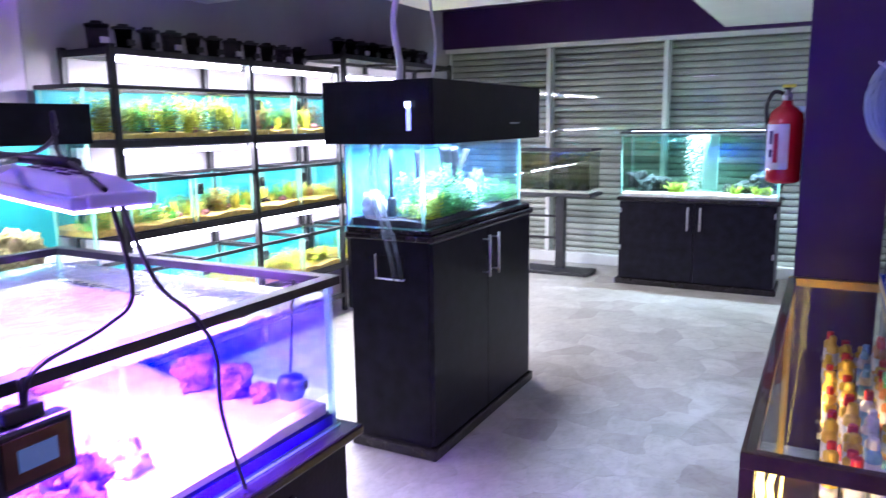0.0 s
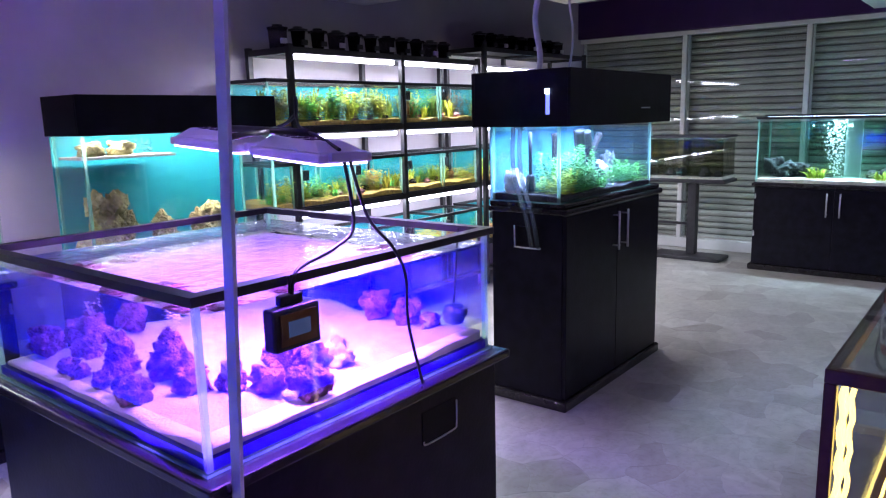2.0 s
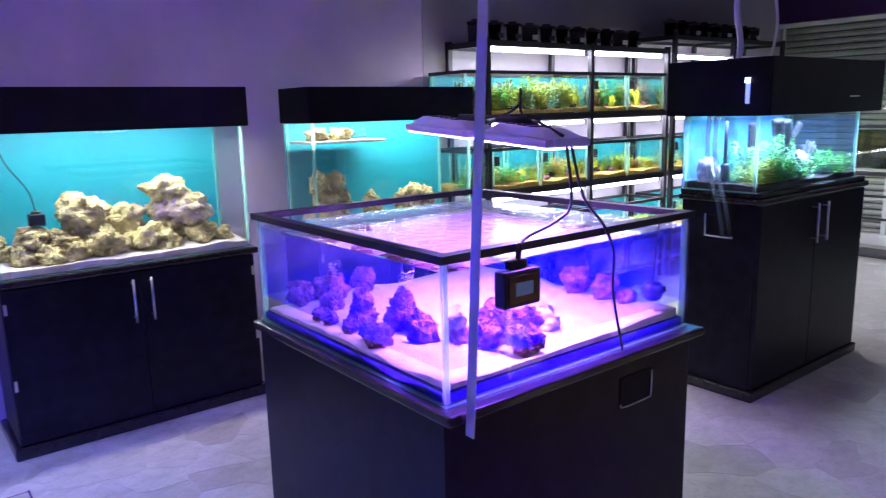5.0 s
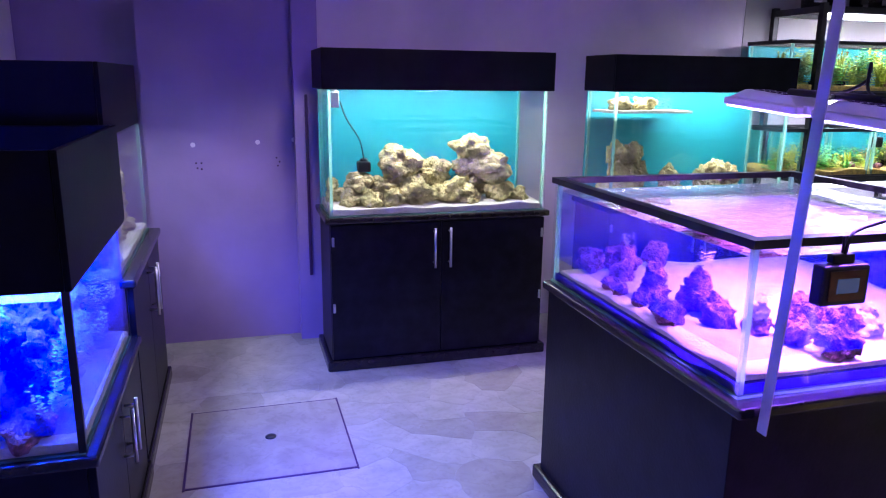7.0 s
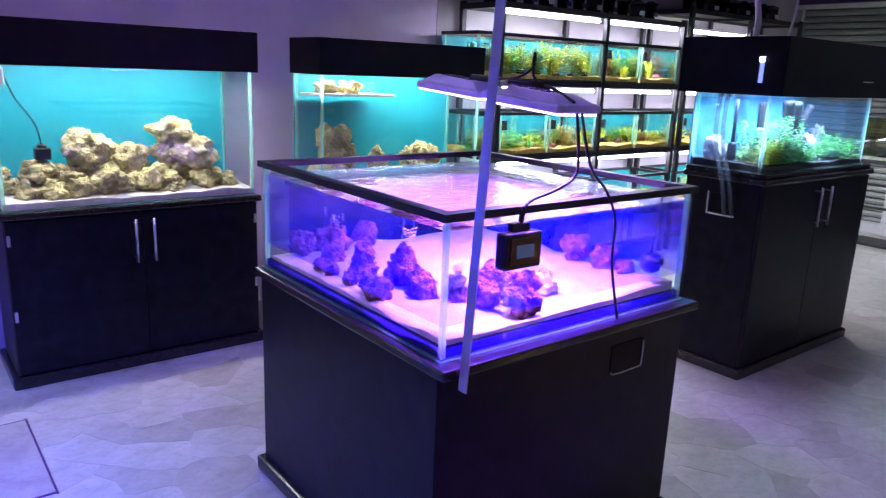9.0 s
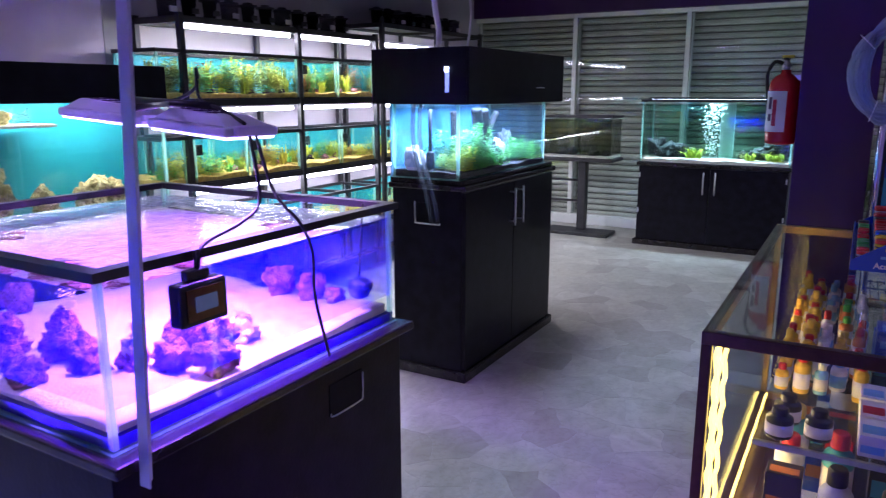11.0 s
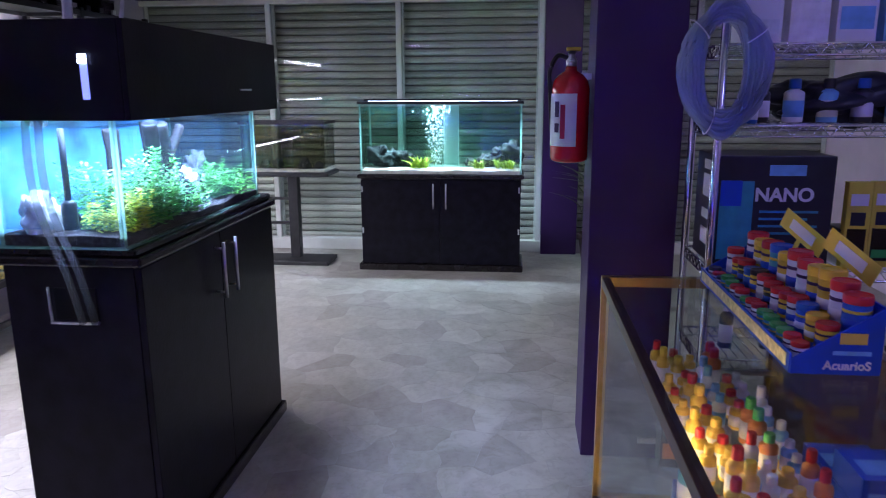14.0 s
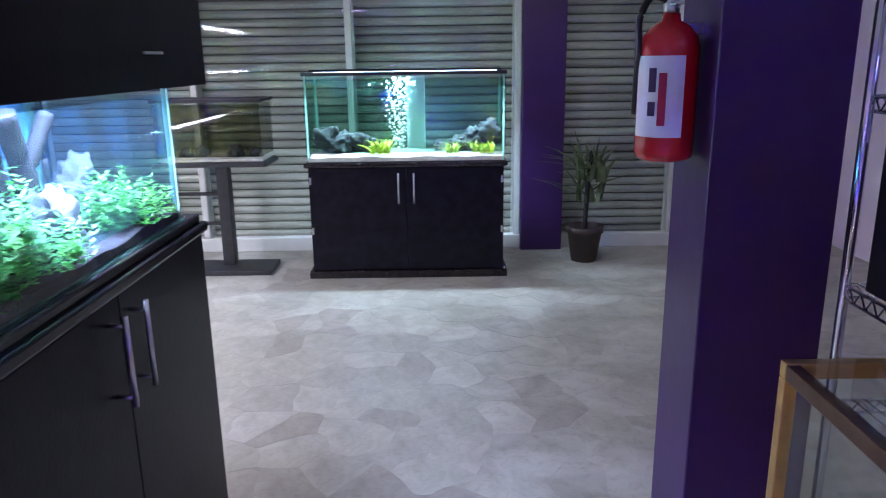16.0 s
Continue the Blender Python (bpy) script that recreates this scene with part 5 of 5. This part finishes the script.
tubx = thing("plastic_tub", "pale lilac plastic tub with lid on the wire shelf", "tub", pose(3.24, 5.56, deck(1)))
part("tub_body", box_bm(-0.05, -0.05, 0, 0.05, 0.05, 0.10, bevel=0.006), M_CONTENT["white"], tubx)
part("lid", box_bm(-0.054, -0.054, 0.1002, 0.054, 0.054, 0.115, bevel=0.004), M_CONTENT["dark"], tubx)
for k in range(5):
    c = thing("hanging_pack", "yellow and black hang-tab product pack", "pack", pose(3.19 + 0.078 * k, 5.50 if k else 5.485, deck(1)), "yellow packs")
    part("card", box_bm(0, 0, 0, 0.07, 0.03, 0.26, bevel=0.002), M_YELLOWCARD, c)
    part("window", box_bm(0.008, -0.0012, 0.02, 0.062, -0.0002, 0.12), M_TUB, c, "smoky product window")
    part("picture", box_bm(0.014, -0.0012, 0.13, 0.056, -0.0002, 0.17), M_BOXBLACK, c)
    part("lower_print", box_bm(0.012, -0.0026, 0.03, 0.058, -0.0014, 0.055), M_CONTENT["green"], c)
    part("title_print", box_bm(0.01, -0.0013, 0.19, 0.06, -0.0002, 0.225), M_PAPER, c)
for k in range(7):
    place_bottle(0.13, 0.03, ("dark", "white", "sky")[k % 3], ("dark", "blue")[k % 2], (2.95 + 0.1 * k, 5.60, deck(2)), "supply bottle on the wire shelf", "bottles on the shelf")
bag = rock((0.22, 0.09, 0.07), 333, M_BOXBLACK, pose(3.20, 5.66, deck(2) + 0.06), "crumpled black plastic bag on the wire shelf", "bag", name="plastic_bag", pits=False)
place_bottle(0.09, 0.026, "blue", "white", (2.90, 5.53, deck(2)), "small blue pot on the wire shelf", "bottles on the shelf")
for k in range(8):
    carton((0.11, 0.12, 0.12 + 0.03 * (k % 3)), (M_PAPER, M_CONTENT["white"], M_PAPER, M_CONTENT["sky"])[k % 4], pose(2.86 + 0.13 * k, 5.52, deck(3)), "pale printed carton on the upper shelf", band=M_CONTENT[("white", "white", "sky")[k % 3]])
for k in range(7):
    place_bottle(0.16, 0.022, "dark", "white", (2.9 + 0.13 * k, 5.58, deck(0)), "dark pump packed on the low wire shelf", "pumps on the shelf")
# coil of clear hose hung on the shelf post
rng = random.Random(8)
hz, hx = 1.42, 2.79
coil = thing("hose_coil", "coil of clear vinyl hose hung on the shelf post", "hose", pose(hx, 5.435, hz))
for k in range(22):
    ra, rb = 0.095 + rng.uniform(-0.035, 0.036), 0.155 + rng.uniform(-0.04, 0.045)
    oy, oz = rng.uniform(-0.025, 0.012), rng.uniform(-0.008, 0.004)
    part("hose_turn", tube(bmesh.new(), [(ra * math.cos(q * 0.1963), oy, oz + rb * math.sin(q * 0.1963)) for q in range(32)], 0.0075, 6, True), M_HOSE, coil)
for a in (0.6, 2.4, 4.4):
    part("tie", tube(bmesh.new(), [(0.10 * math.cos(a) + 0.035 * math.cos(a) * math.cos(q * 0.52), -0.006 + 0.042 * math.sin(q * 0.52), 0.155 * math.sin(a) + 0.04 * math.sin(a) * math.cos(q * 0.52)) for q in range(12)], 0.002, 5, True), M_PAPER, coil)

# ---- fire extinguisher on the pillar ----
ex = thing("fire_extinguisher", "red dry powder fire extinguisher hung on the pillar", "extinguisher", pose(2.400, 5.93, 1.105))
part("cylinder", lathe([(0.05, 0), (0.066, 0.008), (0.068, 0.02), (0.068, 0.24), (0.062, 0.265), (0.045, 0.285), (0.022, 0.297), (0.02, 0.312)], 28), M_EXT, ex, "red enamel cylinder")
lb = bmesh.new()
for k in range(13):
    a = radians(178 + k * 9)
    lb.verts.new((0.0687 * math.cos(a), 0.0687 * math.sin(a), 0.055)), lb.verts.new((0.0687 * math.cos(a), 0.0687 * math.sin(a), 0.225))
lb.verts.ensure_lookup_table()
for k in range(12):
    lb.faces.new((lb.verts[2 * k], lb.verts[2 * k + 2], lb.verts[2 * k + 3], lb.verts[2 * k + 1])).smooth = True
part("label", lb, M_PAPER, ex, "white paper label")
for a0, z0, z1 in ((245, 0.08, 0.19), (225, 0.10, 0.13), (225, 0.15, 0.20)):
    a = radians(a0)
    lb = bmesh.new()
    box(lb, -0.009, -0.0006, z0, 0.009, 0.0006, z1)
    bmesh.ops.transform(lb, matrix=Matrix.Translation((0.0694 * math.cos(a), 0.0694 * math.sin(a), 0)) @ Matrix.Rotation(a + math.pi / 2, 4, "Z"), verts=lb.verts)
    part("print_bar", lb, M_REDINK if a0 == 245 else M_INK, ex)
part("valve", lathe([(0.018, 0.312), (0.02, 0.33), (0.012, 0.345), (0.012, 0.36)], 14), M_STEEL, ex, "metal valve")
part("lever", box_bm(-0.012, -0.05, 0.352, 0.012, 0.035, 0.36, bevel=0.003), M_PLASTIC, ex)
part("carry_handle", box_bm(-0.010, -0.06, 0.325, 0.010, 0.0, 0.333, bevel=0.003), M_STEEL, ex)
ex.scale = (1, 1, 1.08)
part("safety_tag", box_bm(-0.02, -0.028, 0.3605, 0.03, 0.008, 0.372, bevel=0.003), M_YELLOWCARD, ex, "yellow safety tag")
part("hose", tube(bmesh.new(), spline([(-0.012, 0, 0.338), (-0.05, -0.01, 0.345), (-0.075, -0.01, 0.30), (-0.073, -0.005, 0.24), (-0.062, 0.045, 0.1)]), 0.008, 8), M_PLASTIC, ex, "black rubber hose")
part("bracket", box_bm(0.03, -0.015, 0.27, 0.0715, 0.015, 0.29), M_STEEL, ex)

# ---- the floor's marble stones ----
rng = random.Random(77)
CELL = 0.2
seeds = {}
for i in range(-8, 26):
    for j in range(3, 52):
        seeds[i, j] = Vector(((i + 0.5 + rng.uniform(-0.48, 0.48)) * CELL, (j + 0.5 + rng.uniform(-0.48, 0.48)) * CELL))


def stone_outline(i, j):
    """The stone's polygon: what lies nearer to its seed than to its neighbours, wavy along the edges."""
    c = seeds[i, j]
    poly = [c + Vector(v) * 0.6 for v in ((-1, -1), (1, -1), (1, 1), (-1, 1))]
    for di in range(-2, 3):
        for dj in range(-2, 3):
            o = seeds.get((i + di, j + dj))
            if o is None or o is c:
                continue
            mid, d = (c + o) / 2, (o - c).normalized()
            cut = []
            for p, q in zip(poly, poly[1:] + poly[:1]):
                a, b = (p - mid).dot(d) + 0.0007, (q - mid).dot(d) + 0.0007
                if a <= 0:
                    cut.append(p)
                if (a < 0) != (b < 0):
                    cut.append(p + (q - p) * (a / (a - b)))
            poly = cut
    out = []
    for p, q in zip(poly, poly[1:] + poly[:1]):
        for t in (0.0, 0.33, 0.67):
            v = p + (q - p) * t
            w_ = noise.noise_vector((v.x * 9, v.y * 9, 0.0))
            out.append(v + Vector((w_.x, w_.y)) * 0.045)
    return [Vector((min(max(v.x, -1.45), 4.95), min(max(v.y, 0.75), 10.15))) for v in out]


rest = bmesh.new()
count = 0
for (i, j), c in seeds.items():
    if not (-1.2 < c.x < 4.8 and 0.9 < c.y < 9.5) or not (-8 < i < 25 and 3 < j < 51):
        continue
    near = -0.2 < c.x < 2.4 and 1.7 < c.y < 7.6 and not (0.75 < c.x < 1.65 and 2.95 < c.y < 3.8) and not (0.85 < c.x < 1.2 and 5.05 < c.y < 6.05)
    single = near and count < 300
    bm = bmesh.new() if single else rest
    at = c if single else Vector((0, 0))
    ring = stone_outline(i, j)
    hi = [bm.verts.new((v.x - at.x, v.y - at.y, 0.0)) for v in ring]
    lo = [bm.verts.new((v.x - at.x, v.y - at.y, -0.008)) for v in ring]
    bm.faces.new(hi)
    for k in range(len(ring)):
        bm.faces.new((hi[k], lo[k], lo[(k + 1) % len(ring)], hi[(k + 1) % len(ring)]))
    if single:
        count += 1
        part("stone", bm, M_FLOOR, floor, at=(c.x, c.y, 0.0))
tagged(part("paving_rest", rest, M_FLOOR_REST, floor, "marble stones of the outer floor"), kind="stuff")
